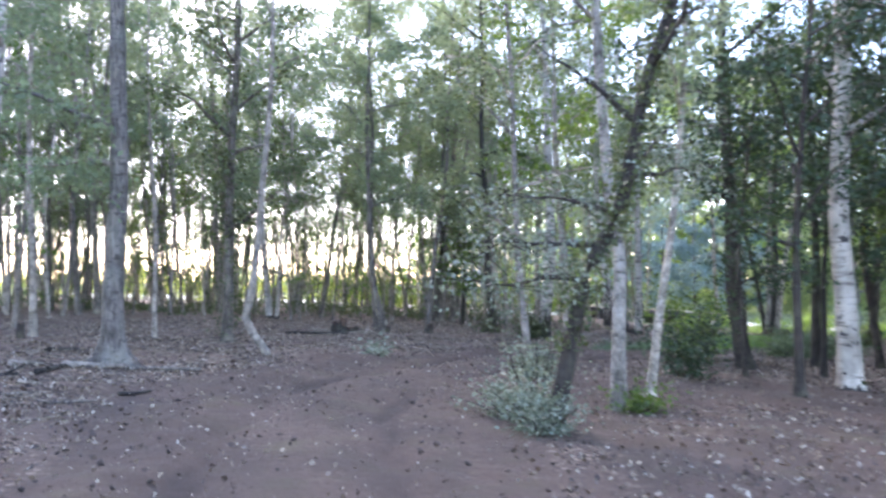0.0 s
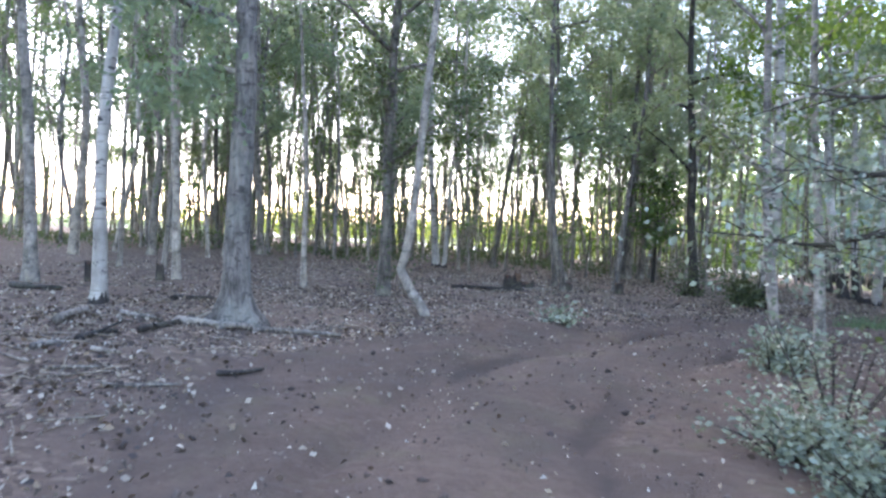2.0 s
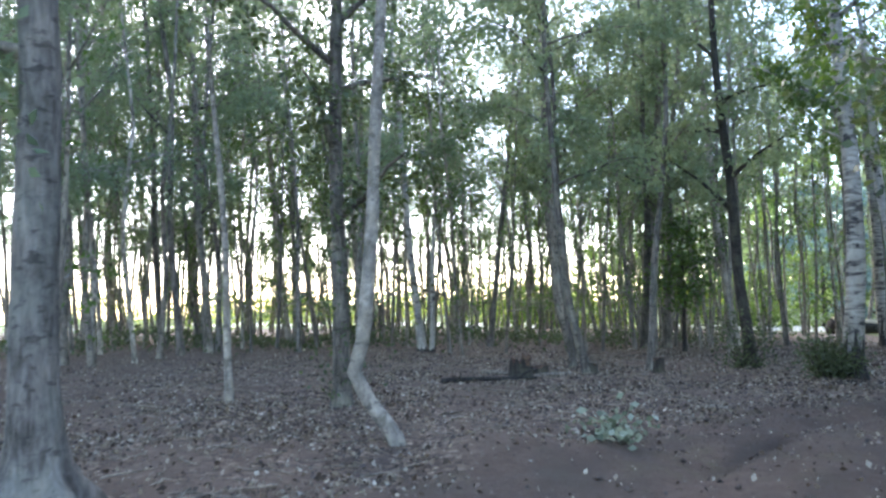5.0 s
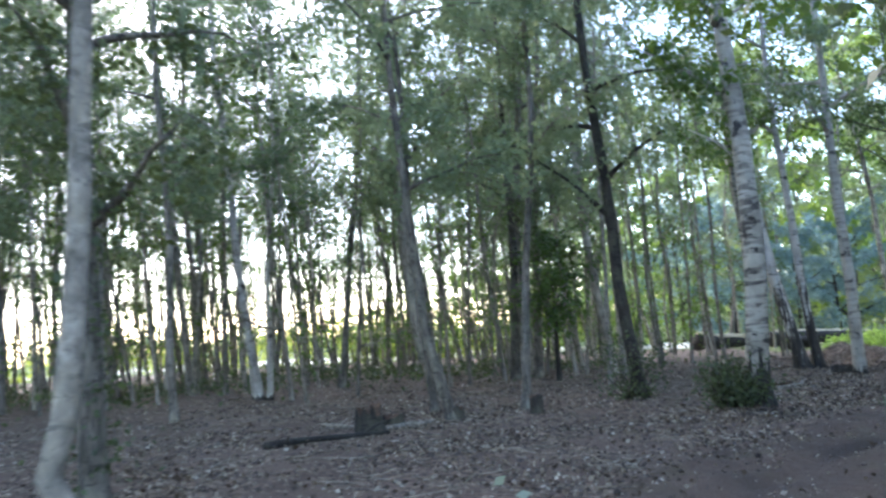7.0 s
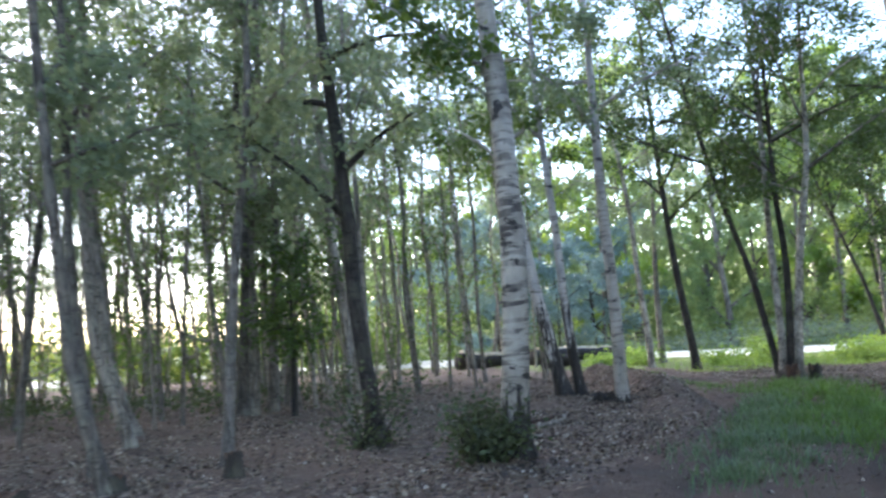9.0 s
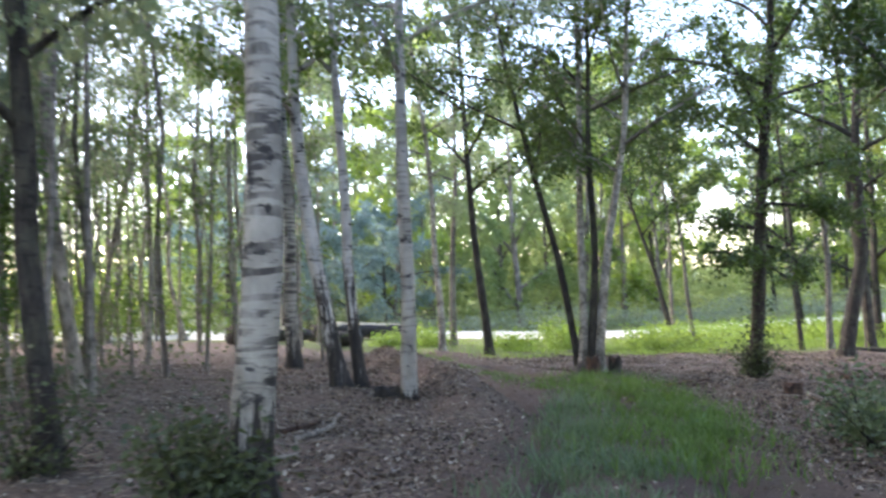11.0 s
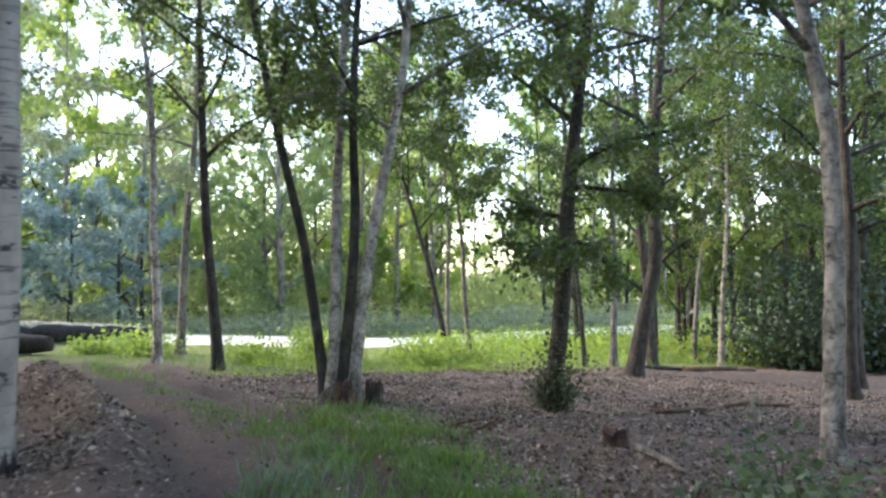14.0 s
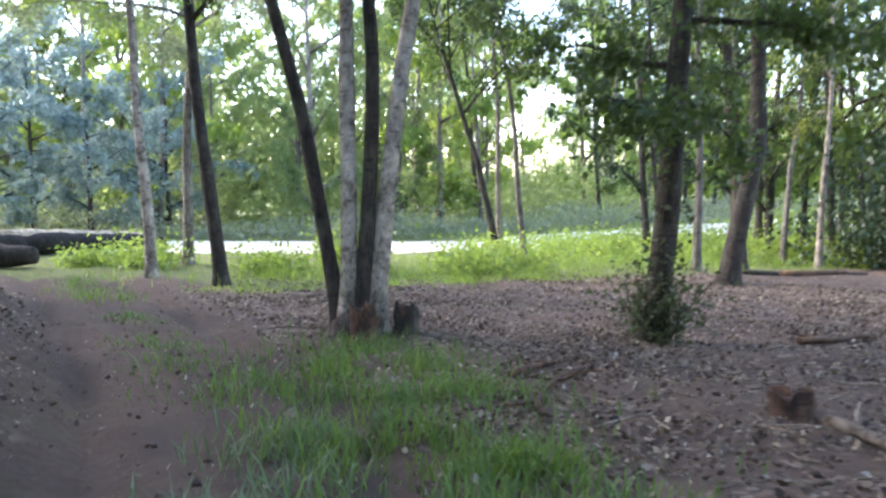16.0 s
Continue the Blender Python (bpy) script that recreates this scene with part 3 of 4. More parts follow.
tree("birch_tree", -8.04, 14.3, 0.22, [(0.03, 0.02, 2.31), (0.1, 0.07, 4.02)], 12, BARK_BIRCH, LEAF_BIRCH, "white-barked birch with broken sticks at its foot", 2, low=0.45)
tree("birch_tree", -11.45, 19.93, 0.12, [(0.11, 0.08, 4.02)], 9, BARK_GREY, LEAF_BIRCH, THIN, 3, low=0.45, branches=6, leaves=2170)
tree("birch_tree", -14.06, 25.45, 0.25, [(0.13, 0.08, 3.26), (-0.22, -0.14, 6.72)], 13, BARK_GREY, LEAF_BIRCH, "grey birch with a dark foot", 4, low=0.4)
tree("birch_tree", -9.45, 18.96, 0.18, [(-0.14, -0.08, 5.07)], 12, BARK_PALE, LEAF_BIRCH, THIN, 5, low=0.45)
tree("oak_tree", -5.29, 13.3, 0.36, [(-0.01, -0.01, 2.3), (0.01, 0.01, 4.38)], 15, BARK_GREY, LEAF_BIRCH, "stout grey-brown tree with a flared foot and low bough", 6, low=0.4, branches=11, spread=3.4, leaves=5200, flare=1.5, sides=18, extra=((3.9, 195, 2.6, 0.35), (3.3, 185, 1.4, 0.1)))
tree("birch_tree", -6.67, 19.16, 0.12, [(-0.02, -0.01, 2.28), (-0.2, -0.08, 6.19)], 10, BARK_PALE, LEAF_BIRCH, "thin straight pale birch pole", 7, low=0.55, branches=6, leaves=2015)
tree("alder_tree", -4.94, 19.1, 0.26, [(0.03, 0.01, 2.34), (0.08, 0.02, 4.19)], 14, BARK_ASH, LEAF_OLIVE, "dark trunk with leafy shoots low down", 8, low=0.16, branches=18, spread=2.2, leaves=6500, size=0.11, ivy=(0.2, 6.5, 900, 0.2))
tree("birch_tree", -3.38, 16.3, 0.165, [(-0.47, -0.11, 0.7), (-0.32, -0.07, 1.1), (-0.17, -0.04, 2.4), (-0.02, -0.01, 5.28)], 12, BARK_PALE, LEAF_BIRCH, "pale birch with a crooked kneed foot", 9, low=0.48, flare=0.25)
tree("birch_tree", -6.46, 31.02, 0.25, [(-0.3, -0.07, 4.04)], 13, BARK_BIRCH, LEAF_BIRCH, "white forked birch in the thicket", 10, low=0.3, leaves=4960)
tree("birch_tree", -6.2, 31.1, 0.16, [(0.25, 0.05, 4.0), (0.5, 0.1, 7)], 11, BARK_BIRCH, LEAF_BIRCH, "white forked birch in the thicket", 11, low=0.35)
tree("birch_tree", 0.09, 33.67, 0.34, [(0.28, -0.01, 4.55), (0.69, -0.01, 8.54)], 14, BARK_GREY, LEAF_BIRCH, "leaning grey birch with a dark foot", 12, low=0.3, leaves=5270)
tree("birch_tree", 0.6, 34.3, 0.26, [(0.3, 0, 4.5), (0.8, 0, 8.5)], 13, BARK_GREY, LEAF_BIRCH, "leaning pale birch in the thicket", 13, low=0.3, leaves=4650)
tree("alder_tree", 1.8, 26.75, 0.27, [(0.02, 0.0, 0.4), (-0.16, 0.03, 2.2), (-0.2, 0.04, 4.48), (-0.3, 0.06, 7.44)], 14, BARK_DARK, LEAF_BIRCH, "dark crooked alder with low side shoots", 14, low=0.22, branches=11, leaves=4960, flare=0.7)
tree("birch_tree", 3.22, 24.5, 0.38, [(0.18, -0.06, 2.41), (0.26, -0.08, 4.3), (0.2, -0.07, 5.8), (0.1, -0.05, 7.7)], 15, BARK_BANDED, LEAF_GREEN, "thick white birch scarred with black bands", 15, low=0.4, branches=11, leaves=4650, sides=18, extra=((4.8, 150, 2.2, 0.9),))
tree("birch_tree", 1.72, 14.6, 0.15, [(-0.17, 0.04, 2.23), (-0.3, 0.07, 4.26)], 10, BARK_PALE, LEAF_OLIVE, "thin pale birch rising from a bramble", 16, low=0.25, branches=9, leaves=3100, size=0.09)
tree("birch_tree", 2.85, 17.2, 0.18, [(-0.13, 0.03, 2.99), (-0.28, 0.07, 5.55)], 11, BARK_PALE, LEAF_GREEN, THIN, 17, low=0.3)
tree("alder_tree", -1.64, 24.84, 0.18, [(-0.35, -0.03, 1.6), (-0.48, -0.03, 3.58), (-0.5, -0.03, 7)], 12, BARK_ASH, LEAF_BIRCH, "grey trunk leaning over leaf litter", 18, low=0.3, leaves=4650)
tree("oak_tree", 1.42, 9.35, 0.21, [(0.36, -0.03, 1.75), (0.78, -0.04, 2.45), (0.9, -0.05, 2.85), (1.15, -0.05, 4.1), (1.43, -0.06, 4.95), (2.1, -0.1, 7.0)], 11, BARK_DARK, LEAF_BRAMBLE, "dark ivied trunk leaning hard over the bramble", 19, ivy=(0.9, 6.0, 1500, 0.1), low=0.22, branches=11, spread=2.0, leaves=8500, size=0.06, dense=3, hang=0.1, flare=0.3, extra=((1.7, 175, 1.3, 0.15), (2.1, 195, 1.4, 0.1), (2.5, 165, 1.3, 0.2), (2.9, 20, 1.5, 0.2)))
tree("birch_tree", 2.75, 11.95, 0.23, [(0.01, 0, 2.2), (-0.16, 0, 3.45), (-0.23, 0, 5.2)], 13, BARK_MOTTLED, LEAF_BIRCH, "white-barked birch beside the track", 20, low=0.4)
tree("birch_tree", 3.43, 12.8, 0.15, [(0.32, -0.08, 2.37), (0.62, -0.16, 6.26)], 11, BARK_MOTTLED, LEAF_BIRCH, "slim white birch leaning away", 21, low=0.4)
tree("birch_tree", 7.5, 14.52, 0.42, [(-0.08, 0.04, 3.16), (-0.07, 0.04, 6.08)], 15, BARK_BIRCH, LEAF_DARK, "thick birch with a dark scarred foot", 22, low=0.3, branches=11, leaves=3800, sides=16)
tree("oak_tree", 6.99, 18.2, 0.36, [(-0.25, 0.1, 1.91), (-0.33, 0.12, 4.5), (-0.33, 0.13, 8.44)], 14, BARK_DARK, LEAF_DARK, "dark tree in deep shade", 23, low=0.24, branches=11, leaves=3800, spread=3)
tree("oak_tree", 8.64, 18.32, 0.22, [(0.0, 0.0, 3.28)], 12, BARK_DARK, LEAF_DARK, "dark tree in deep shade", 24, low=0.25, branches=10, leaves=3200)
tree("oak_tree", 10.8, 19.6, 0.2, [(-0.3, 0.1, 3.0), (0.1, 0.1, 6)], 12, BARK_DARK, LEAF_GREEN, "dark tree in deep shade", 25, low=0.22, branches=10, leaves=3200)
tree("birch_tree", -7.18, 27.3, 0.18, [(0.08, 0.03, 5.6)], 13, BARK_GREY, LEAF_BIRCH, "grey birch in the thicket", 27, low=0.3, leaves=4650)
tree("birch_tree", -12.77, 30.34, 0.27, [(-0.16, -0.09, 4.22), (-0.24, -0.14, 6.46)], 13, BARK_GREY, LEAF_BIRCH, "grey birch in the thicket", 28, low=0.3, leaves=4960)
tree("birch_tree", -2.17, 31.26, 0.28, [(-0.36, -0.01, 1.32), (-0.48, -0.02, 3.52), (-0.5, 0, 7)], 13, BARK_GREY, LEAF_BIRCH, "grey trunk bent at the foot", 29, low=0.3, leaves=4960)
tree("birch_tree", -1.87, 28.9, 0.2, [(-0.5, -0.02, 1.8), (-0.6, 0, 4), (-0.6, 0, 7)], 12, BARK_GREY, LEAF_BIRCH, "pale trunk leaning in the thicket", 30, low=0.3, leaves=4650)
tree("alder_tree", -0.1, 33.58, 0.28, [(0.3, -0.02, 4.3), (0.36, -0.02, 7.59)], 13, BARK_ASH, LEAF_BIRCH, "dark trunk in the thicket", 31, low=0.28, leaves=4960)
tree("birch_tree", -0.33, 26.43, 0.17, [(0.3, -0.02, 2.8), (0.6, -0.03, 5.5)], 13, BARK_GREY, LEAF_BIRCH, "slim grey birch leaning a little", 32, low=0.35, leaves=4030)
tree("birch_tree", -1.99, 26.13, 0.15, [(-0.08, -0.01, 1.59), (-0.12, -0.01, 3.25)], 12, BARK_ASH, LEAF_BIRCH, "slim grey birch with a rough foot", 33, low=0.35, leaves=4030)

tree("holly_tree", 1.0, 32.9, 0.14, [(0.05, 0, 2)], 3.6, BARK_DARK, LEAF_GREEN, "small dense green holly among the birches", 34, low=0.3, branches=12, spread=1.1, leaves=2600, size=0.12, hang=0.2, sides=8)
bush("shoots", 16.36, 30.4, 0.62, 0.95, LEAF_OLIVE, "dark leafy shoots round an oak's foot", 215, stems=14, leaves=420, size=0.09, category="shoots", flat=0.6, low=0.05)
bush("shoots", 1.66, 26.55, 0.6, 1.25, LEAF_OLIVE, "leafy burr of shoots on an alder trunk", 214, stems=12, leaves=420, size=0.08, category="shoots", flat=0.5, low=0.7)
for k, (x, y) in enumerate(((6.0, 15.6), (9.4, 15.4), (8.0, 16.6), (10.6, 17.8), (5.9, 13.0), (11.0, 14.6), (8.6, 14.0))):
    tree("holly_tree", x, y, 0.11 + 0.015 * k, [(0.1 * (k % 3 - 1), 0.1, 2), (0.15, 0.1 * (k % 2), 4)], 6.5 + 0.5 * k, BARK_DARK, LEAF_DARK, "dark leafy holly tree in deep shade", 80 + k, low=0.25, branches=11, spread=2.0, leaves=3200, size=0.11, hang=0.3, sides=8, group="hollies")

# ---- trees round the second bend ----
tree("birch_tree", 7.87, 37.5, 0.36, [(-0.06, 0.02, 2.87), (-0.06, 0.02, 7.49)], 15, BARK_BANDED, LEAF_GREEN, "white birch ringed with black scars", 40, low=0.4, leaves=4650, sides=14)
tree("birch_tree", 7.14, 32.38, 0.33, [(-0.44, 0.13, 2.57), (-0.67, 0.2, 5.89)], 14, BARK_BLACKFOOT, LEAF_GREEN, "birch with a rough black foot leaning away", 41, low=0.36, branches=11, spread=3.0, leaves=5200, sides=16, flare=0.6)
tree("birch_tree", 7.52, 32.3, 0.25, [(-0.2, 0.06, 2.57), (-0.26, 0.08, 5.98)], 14, BARK_BLACKFOOT, LEAF_GREEN, "birch with a rough black foot", 42, low=0.36, branches=11, spread=3.0, leaves=5200, sides=16)
tree("birch_tree", 7.47, 30.07, 0.28, [(0.03, -0.01, 2.45), (0.05, -0.02, 5.42)], 14, BARK_CREAM, LEAF_BIRCH, "smooth pale birch trunk beside the track", 43, low=0.38, branches=11, spread=3.0, leaves=5200, sides=16, flare=0.25)
tree("alder_tree", 15.12, 39.85, 0.3, [(-0.23, 0.14, 3.32), (-0.44, 0.26, 6.54), (-0.48, 0.28, 9.75)], 14, BARK_DARK, LEAF_OAK, "dark mottled trunk at the clearing's edge", 44, low=0.35, branches=11, spread=3.6, leaves=6500)
tree("birch_tree", 16.71, 45.1, 0.28, [(0.22, -0.12, 5.65), (0.4, -0.2, 9.59)], 14, BARK_GREY, LEAF_BIRCH, "grey birch at the clearing's edge", 45, low=0.35, branches=12, spread=4.6, leaves=7500)
tree("birch_tree", 14.43, 41.73, 0.25, [(-0.11, 0.06, 5.07), (-0.47, 0.24, 8.75)], 14, BARK_MOTTLED, LEAF_BIRCH, "pale birch at the clearing's edge", 46, low=0.4, branches=11, spread=3.6, leaves=6500)
for k, (sx, sy, dia, bends, bark) in enumerate((
        (13.47, 33.08, 0.2, [(-0.35, 0.26, 2.88), (-0.84, 0.62, 5.45), (-1.2, 0.89, 7.55)], BARK_DARK),
        (13.46, 32.95, 0.22, [(0.1, -0.08, 4.03), (0.12, -0.09, 6.36)], BARK_MOTTLED),
        (13.56, 32.86, 0.22, [(0.22, -0.17, 3.44), (0.2, -0.15, 7.54)], BARK_DARK),
        (13.74, 32.8, 0.25, [(0.34, -0.27, 3.43), (0.68, -0.54, 5.76), (0.82, -0.65, 7.52)], BARK_MOTTLED),
        (13.55, 33.2, 0.13, [(0.3, 0.1, 3.0), (0.5, 0.2, 6.0)], BARK_GREY))):
    tree("alder_tree", sx, sy, dia, bends, 13, bark, LEAF_OAK, "one of several trunks rising from one stool", 50 + k, low=0.35, branches=12, spread=4.2, leaves=8500, size=0.12, corners=3, dense=4, flare=0.9, group="trunks of the stool")
tree("birch_tree", 24.4, 41.2, 0.22, [(-0.4, 0.4, 3.13), (-1.28, 1.26, 6.81)], 10, BARK_DARK, LEAF_OAK, "thin dark trunk leaning over the grass", 56, low=0.42, branches=11, spread=4.4, leaves=7000, hang=0.2)
tree("birch_tree", 25.2, 42.0, 0.19, [(-0.02, 0.02, 4.56), (-0.13, 0.14, 7.8)], 12, BARK_GREY, LEAF_OAK, "slim twin trunk at the grass edge", 57, low=0.42, branches=10, spread=4.2, leaves=6200, hang=0.2)
tree("birch_tree", 25.9, 41.6, 0.2, [(-0.16, 0.18, 3.58), (-0.47, 0.5, 6.77)], 12, BARK_GREY, LEAF_OAK, "slim twin trunk at the grass edge", 58, low=0.42, branches=10, spread=4.2, leaves=6200, hang=0.2)
tree("oak_tree", 16.42, 30.54, 0.33, [(0.16, -0.2, 2.86), (0.39, -0.47, 6.35)], 14, BARK_DARK, LEAF_OAK, "dark ivied oak with shoots at its foot", 59, ivy=(0.2, 7.5, 900, 0.14), low=0.3, branches=15, spread=3.4, leaves=11000, size=0.12, hang=0.15, extra=((5.6, 130, 2.6, 1.2), (2.7, 200, 2.0, 0.08), (3.0, 15, 1.9, 0.05), (3.4, 110, 1.7, 0.1), (3.9, 290, 2.0, 0.1)))
tree("birch_tree", 27.2, 37.6, 0.18, [(-0.16, 0.21, 3.85)], 10, BARK_DARK, LEAF_OAK, "thin dark sapling at the grass edge", 60, low=0.45, branches=6, leaves=2325, hang=0.15)
tree("birch_tree", 28.0, 37.0, 0.25, [(0.01, -0.01, 5.28), (0.08, -0.12, 8.99)], 13, BARK_GREY, LEAF_OAK, "slim grey trunk at the grass edge", 61, low=0.4, leaves=3410)
tree("oak_tree", 25.6, 34.7, 0.5, [(0.32, -0.47, 3.37), (0.41, -0.6, 7.86)], 15, BARK_DARK, LEAF_OAK, "dark oak leaning at the grass edge", 62, low=0.3, branches=12, spread=3.6, leaves=9114, size=0.125, hang=0.1, sides=14)
tree("oak_tree", 30.4, 37.0, 0.42, [(-0.09, 0.15, 2.83), (-0.22, 0.35, 6.29)], 14, BARK_DARK, LEAF_OAK, "dark oak at the grass edge", 63, low=0.35, branches=11, spread=3.2, leaves=7811, size=0.125, hang=0.1)
tree("birch_tree", 35.9, 38.4, 0.24, [(0.08, -0.14, 3.52), (0.22, -0.39, 5.24)], 11, BARK_GREY, LEAF_YELLOW, "slim sapling before the brush", 64, low=0.4, branches=8, leaves=3410)
tree("birch_tree", 34.5, 36.5, 0.24, [(0.11, -0.2, 5.74)], 11, BARK_PALE, LEAF_OAK, "slim pale sapling before the brush", 65, low=0.45, branches=7, leaves=3100)
tree("birch_tree", 15.48, 25.45, 0.28, [(0.01, -0.03, 2.56), (-0.01, 0.03, 4.03), (-0.13, 0.28, 5.71)], 14, BARK_MOTTLED, LEAF_OAK, "grey mottled trunk with bent top", 66, low=0.33, branches=13, spread=4.2, leaves=11500, sides=16, hang=0.2, flare=0.35)
tree("oak_tree", 24.5, 28.35, 0.36, [(-0.02, 0.04, 3.3), (0.0, 0.05, 5.99)], 14, BARK_DARK, LEAF_OAK, "dark oak in shade", 67, low=0.28, branches=12, spread=3.4, leaves=8680, size=0.125, hang=0.1)
tree("pine_tree", 44.0, 38.2, 0.4, [(0.12, -0.29, 5.24), (0.18, -0.41, 8.57)], 15, BARK_GREY, LEAF_DARK, "tall grey trunk in the dark wood", 68, low=0.55, leaves=4650)

tree("oak_tree", 18.2, 23.2, 0.4, [(0.1, 0.1, 3), (0.2, 0.2, 6)], 14, BARK_DARK, LEAF_OAK, "broad leafy oak beside the track", 69, low=0.26, branches=14, spread=5.0, leaves=9000, size=0.12, hang=0.1)
tree("oak_tree", 13.6, 20.4, 0.36, [(-0.1, 0.1, 3), (-0.2, 0.2, 6)], 13, BARK_DARK, LEAF_OAK, "broad leafy oak beside the track", 70, low=0.36, branches=14, spread=4.6, leaves=8000, size=0.12, hang=0.1)
tree("oak_tree", 28.5, 29.5, 0.36, [(-0.1, 0.1, 3), (-0.2, 0.2, 6)], 14, BARK_DARK, LEAF_OAK, "dark leafy oak in shade", 71, low=0.24, branches=14, spread=4.2, leaves=8000, size=0.13, hang=0.1)

# ---- the wood all round ----
def prototypes():
    made = []
    for k in range(4):
        made.append(tree("birch_tree", -30 + 6 * k, 52 + 2 * (k % 2), 0.115 + 0.025 * k, [(0.3 * (k - 1.5), 0.1, 2), (0.2 * (k - 1), -0.15, 4), (0.5 * (k - 1.5), 0.2, 7)], 12 + k, (BARK_MOTTLED, BARK_PALE, BARK_GREY, BARK_PALE)[k], LEAF_BIRCH, "slender birch in a dense thicket", 100 + k, low=(0.15, 0.4, 0.22, 0.33)[k], branches=7, spread=2.1, leaves=2700, size=0.115, sides=6, dense=4, corners=3, group="thicket"))
    for k in range(3):
        made.append(tree("oak_tree", 38 + 7 * k, 40 - 3 * k, 0.3 + 0.05 * k, [(0.1, 0.1, 3), (0.3 * (k - 1), 0.2, 7)], 13 + k, BARK_DARK, (LEAF_GREEN, LEAF_GREEN, LEAF_DARK)[k], "leafy green tree at the wood's edge", 110 + k, low=0.1, branches=11, spread=3.9, leaves=4700, size=0.195, hang=0.1, sides=6, dense=3, corners=3, group="wood's edge"))
    made.append(tree("willow_tree", 30, 72, 0.4, [(0.2, 0, 4)], 12, BARK_GREY, LEAF_HAZED, "pale green tree beyond the road", 120, low=0.03, branches=11, spread=4.0, leaves=4800, size=0.3, hang=0.6, sides=6, dense=3, corners=3, group="trees beyond the road"))
    made.append(tree("fir_tree", 16.5, 66, 0.35, [(0, 0, 5)], 9, BARK_DARK, LEAF_BLUE, "blue-green fir beyond the road", 121, low=0.06, branches=12, spread=3.4, leaves=4800, size=0.3, hang=0.4, sides=6, dense=3, corners=3, group="trees beyond the road"))
    made.append(tree("birch_tree", -24, 14, 0.24, [(0.1, 0, 4)], 13, BARK_GREY, LEAF_BIRCH, "grey birch in the wood's depth", 122, low=0.3, branches=7, spread=2.8, leaves=1800, size=0.3, sides=6, corners=3, dense=3, group="deep wood"))
    made.append(tree("oak_tree", 20, 12, 0.32, [(0.1, 0, 4)], 13, BARK_GREY, LEAF_FRESH, "green tree in the wood's depth", 123, low=0.05, branches=8, spread=3.8, leaves=2600, size=0.36, hang=0.1, sides=6, corners=3, dense=3, group="deep wood"))
    made.append(tree("birch_sapling", -9, 36, 0.115, [(0.05, 0, 3), (-0.1, 0.1, 6)], 9, BARK_PALE, LEAF_BIRCH, "thin pale birch sapling in the thicket", 124, low=0.4, branches=5, spread=1.7, leaves=900, size=0.14, sides=6, dense=4, corners=3, group="thicket"))
    made.append(tree("birch_sapling", -3, 39, 0.1, [(-0.15, 0, 3), (-0.2, 0.1, 6)], 8, BARK_GREY, LEAF_GREEN, "thin grey birch sapling in the thicket", 125, low=0.12, branches=6, spread=1.5, leaves=900, size=0.11, sides=6, dense=4, corners=3, group="thicket"))
    return made


PROTO = prototypes()
CAM_LINE = [(0, -2), (-0.9, 5.8), (-1.44, 9.7), (-0.1, 14.6), (1.9, 18.4), (5, 21.7), (7.8, 24.7)]


def plant_wood(kinds, x0, x1, y0, y1, count, seed, apart=1.1, clear=6.0, keep=None, scale=(0.8, 1.15), lean=1.8, tall=1.0):
    """Copies of the trees, spread unevenly over a stretch of the plan."""
    rs = np.random.RandomState(seed)
    set_out, tries = [], 0
    while len(set_out) < count and tries < count * 40:
        tries += 1
        x, y = rs.uniform(x0, x1), rs.uniform(y0, y1)
        if keep and not keep(x, y):
            continue
        if along(CAM_LINE, x, y)[0] < clear or along(ROAD, x, y)[0] < 5 or any((x - a) ** 2 + (y - b) ** 2 < apart ** 2 for a, b in set_out):
            continue
        set_out.append((x, y))
        s = rs.uniform(*scale)
        m = pose(x, y, height(x, y), rs.normal() * lean, rs.normal() * lean, rs.uniform(0, 360)) @ Matrix.Diagonal((s, s, s * tall * rs.uniform(0.9, 1.1), 1))
        copy_thing(PROTO[rs.choice(kinds)], m)


def beside_gap(x, y):
    """Off the open strip of meadow that runs away beyond the road."""
    return not 44.5 < math.degrees(math.atan2(x - 5, y - 22)) < 50.5


plant_wood((0, 1, 2, 3), -24, 5, 34, 57, 84, 1, keep=lambda x, y: y + 0.2 * x < 57, scale=(0.75, 1.4), tall=1.27, lean=3.4)
plant_wood((0, 1, 2, 3), -27, -12.5, 21, 38, 24, 14, apart=2.2, scale=(1.0, 1.35), tall=1.3)
plant_wood((11, 12), -20, 4, 30, 54, 175, 12, scale=(0.65, 1.3), apart=0.6, lean=4.2, tall=1.25)
plant_wood((0, 1, 2, 3), 3, 13, 39, 57, 18, 2, tall=1.35)
plant_wood((0, 2, 12, 12), -30, -10, 21, 44, 36, 15, apart=1.3, scale=(0.95, 1.3), tall=1.2, lean=3.0)
plant_wood((11, 12), 3, 12, 36, 56, 16, 13, apart=0.8, tall=1.4)
plant_wood((0, 1, 3, 9), -48, -15, 18, 50, 44, 3, apart=1.8, scale=(0.95, 1.35), tall=1.35, lean=3.0)
plant_wood((9, 9, 10), -30, -13, -8, 18, 14, 4, apart=2.5)
plant_wood((4, 6, 6), 10, 24, 8, 20, 18, 5, apart=2.2)
plant_wood((9, 10), -28, 30, -34, -8, 16, 6, apart=2.8)
plant_wood((4, 5, 6, 6), 33, 62, 25, 44, 34, 7, apart=2.6, keep=lambda x, y: x + y > 72, tall=1.3)
plant_wood((5, 7, 7, 10, 10, 10), 24, 95, 63, 98, 46, 8, apart=2.8, scale=(1.1, 1.5), tall=1.3, keep=beside_gap)
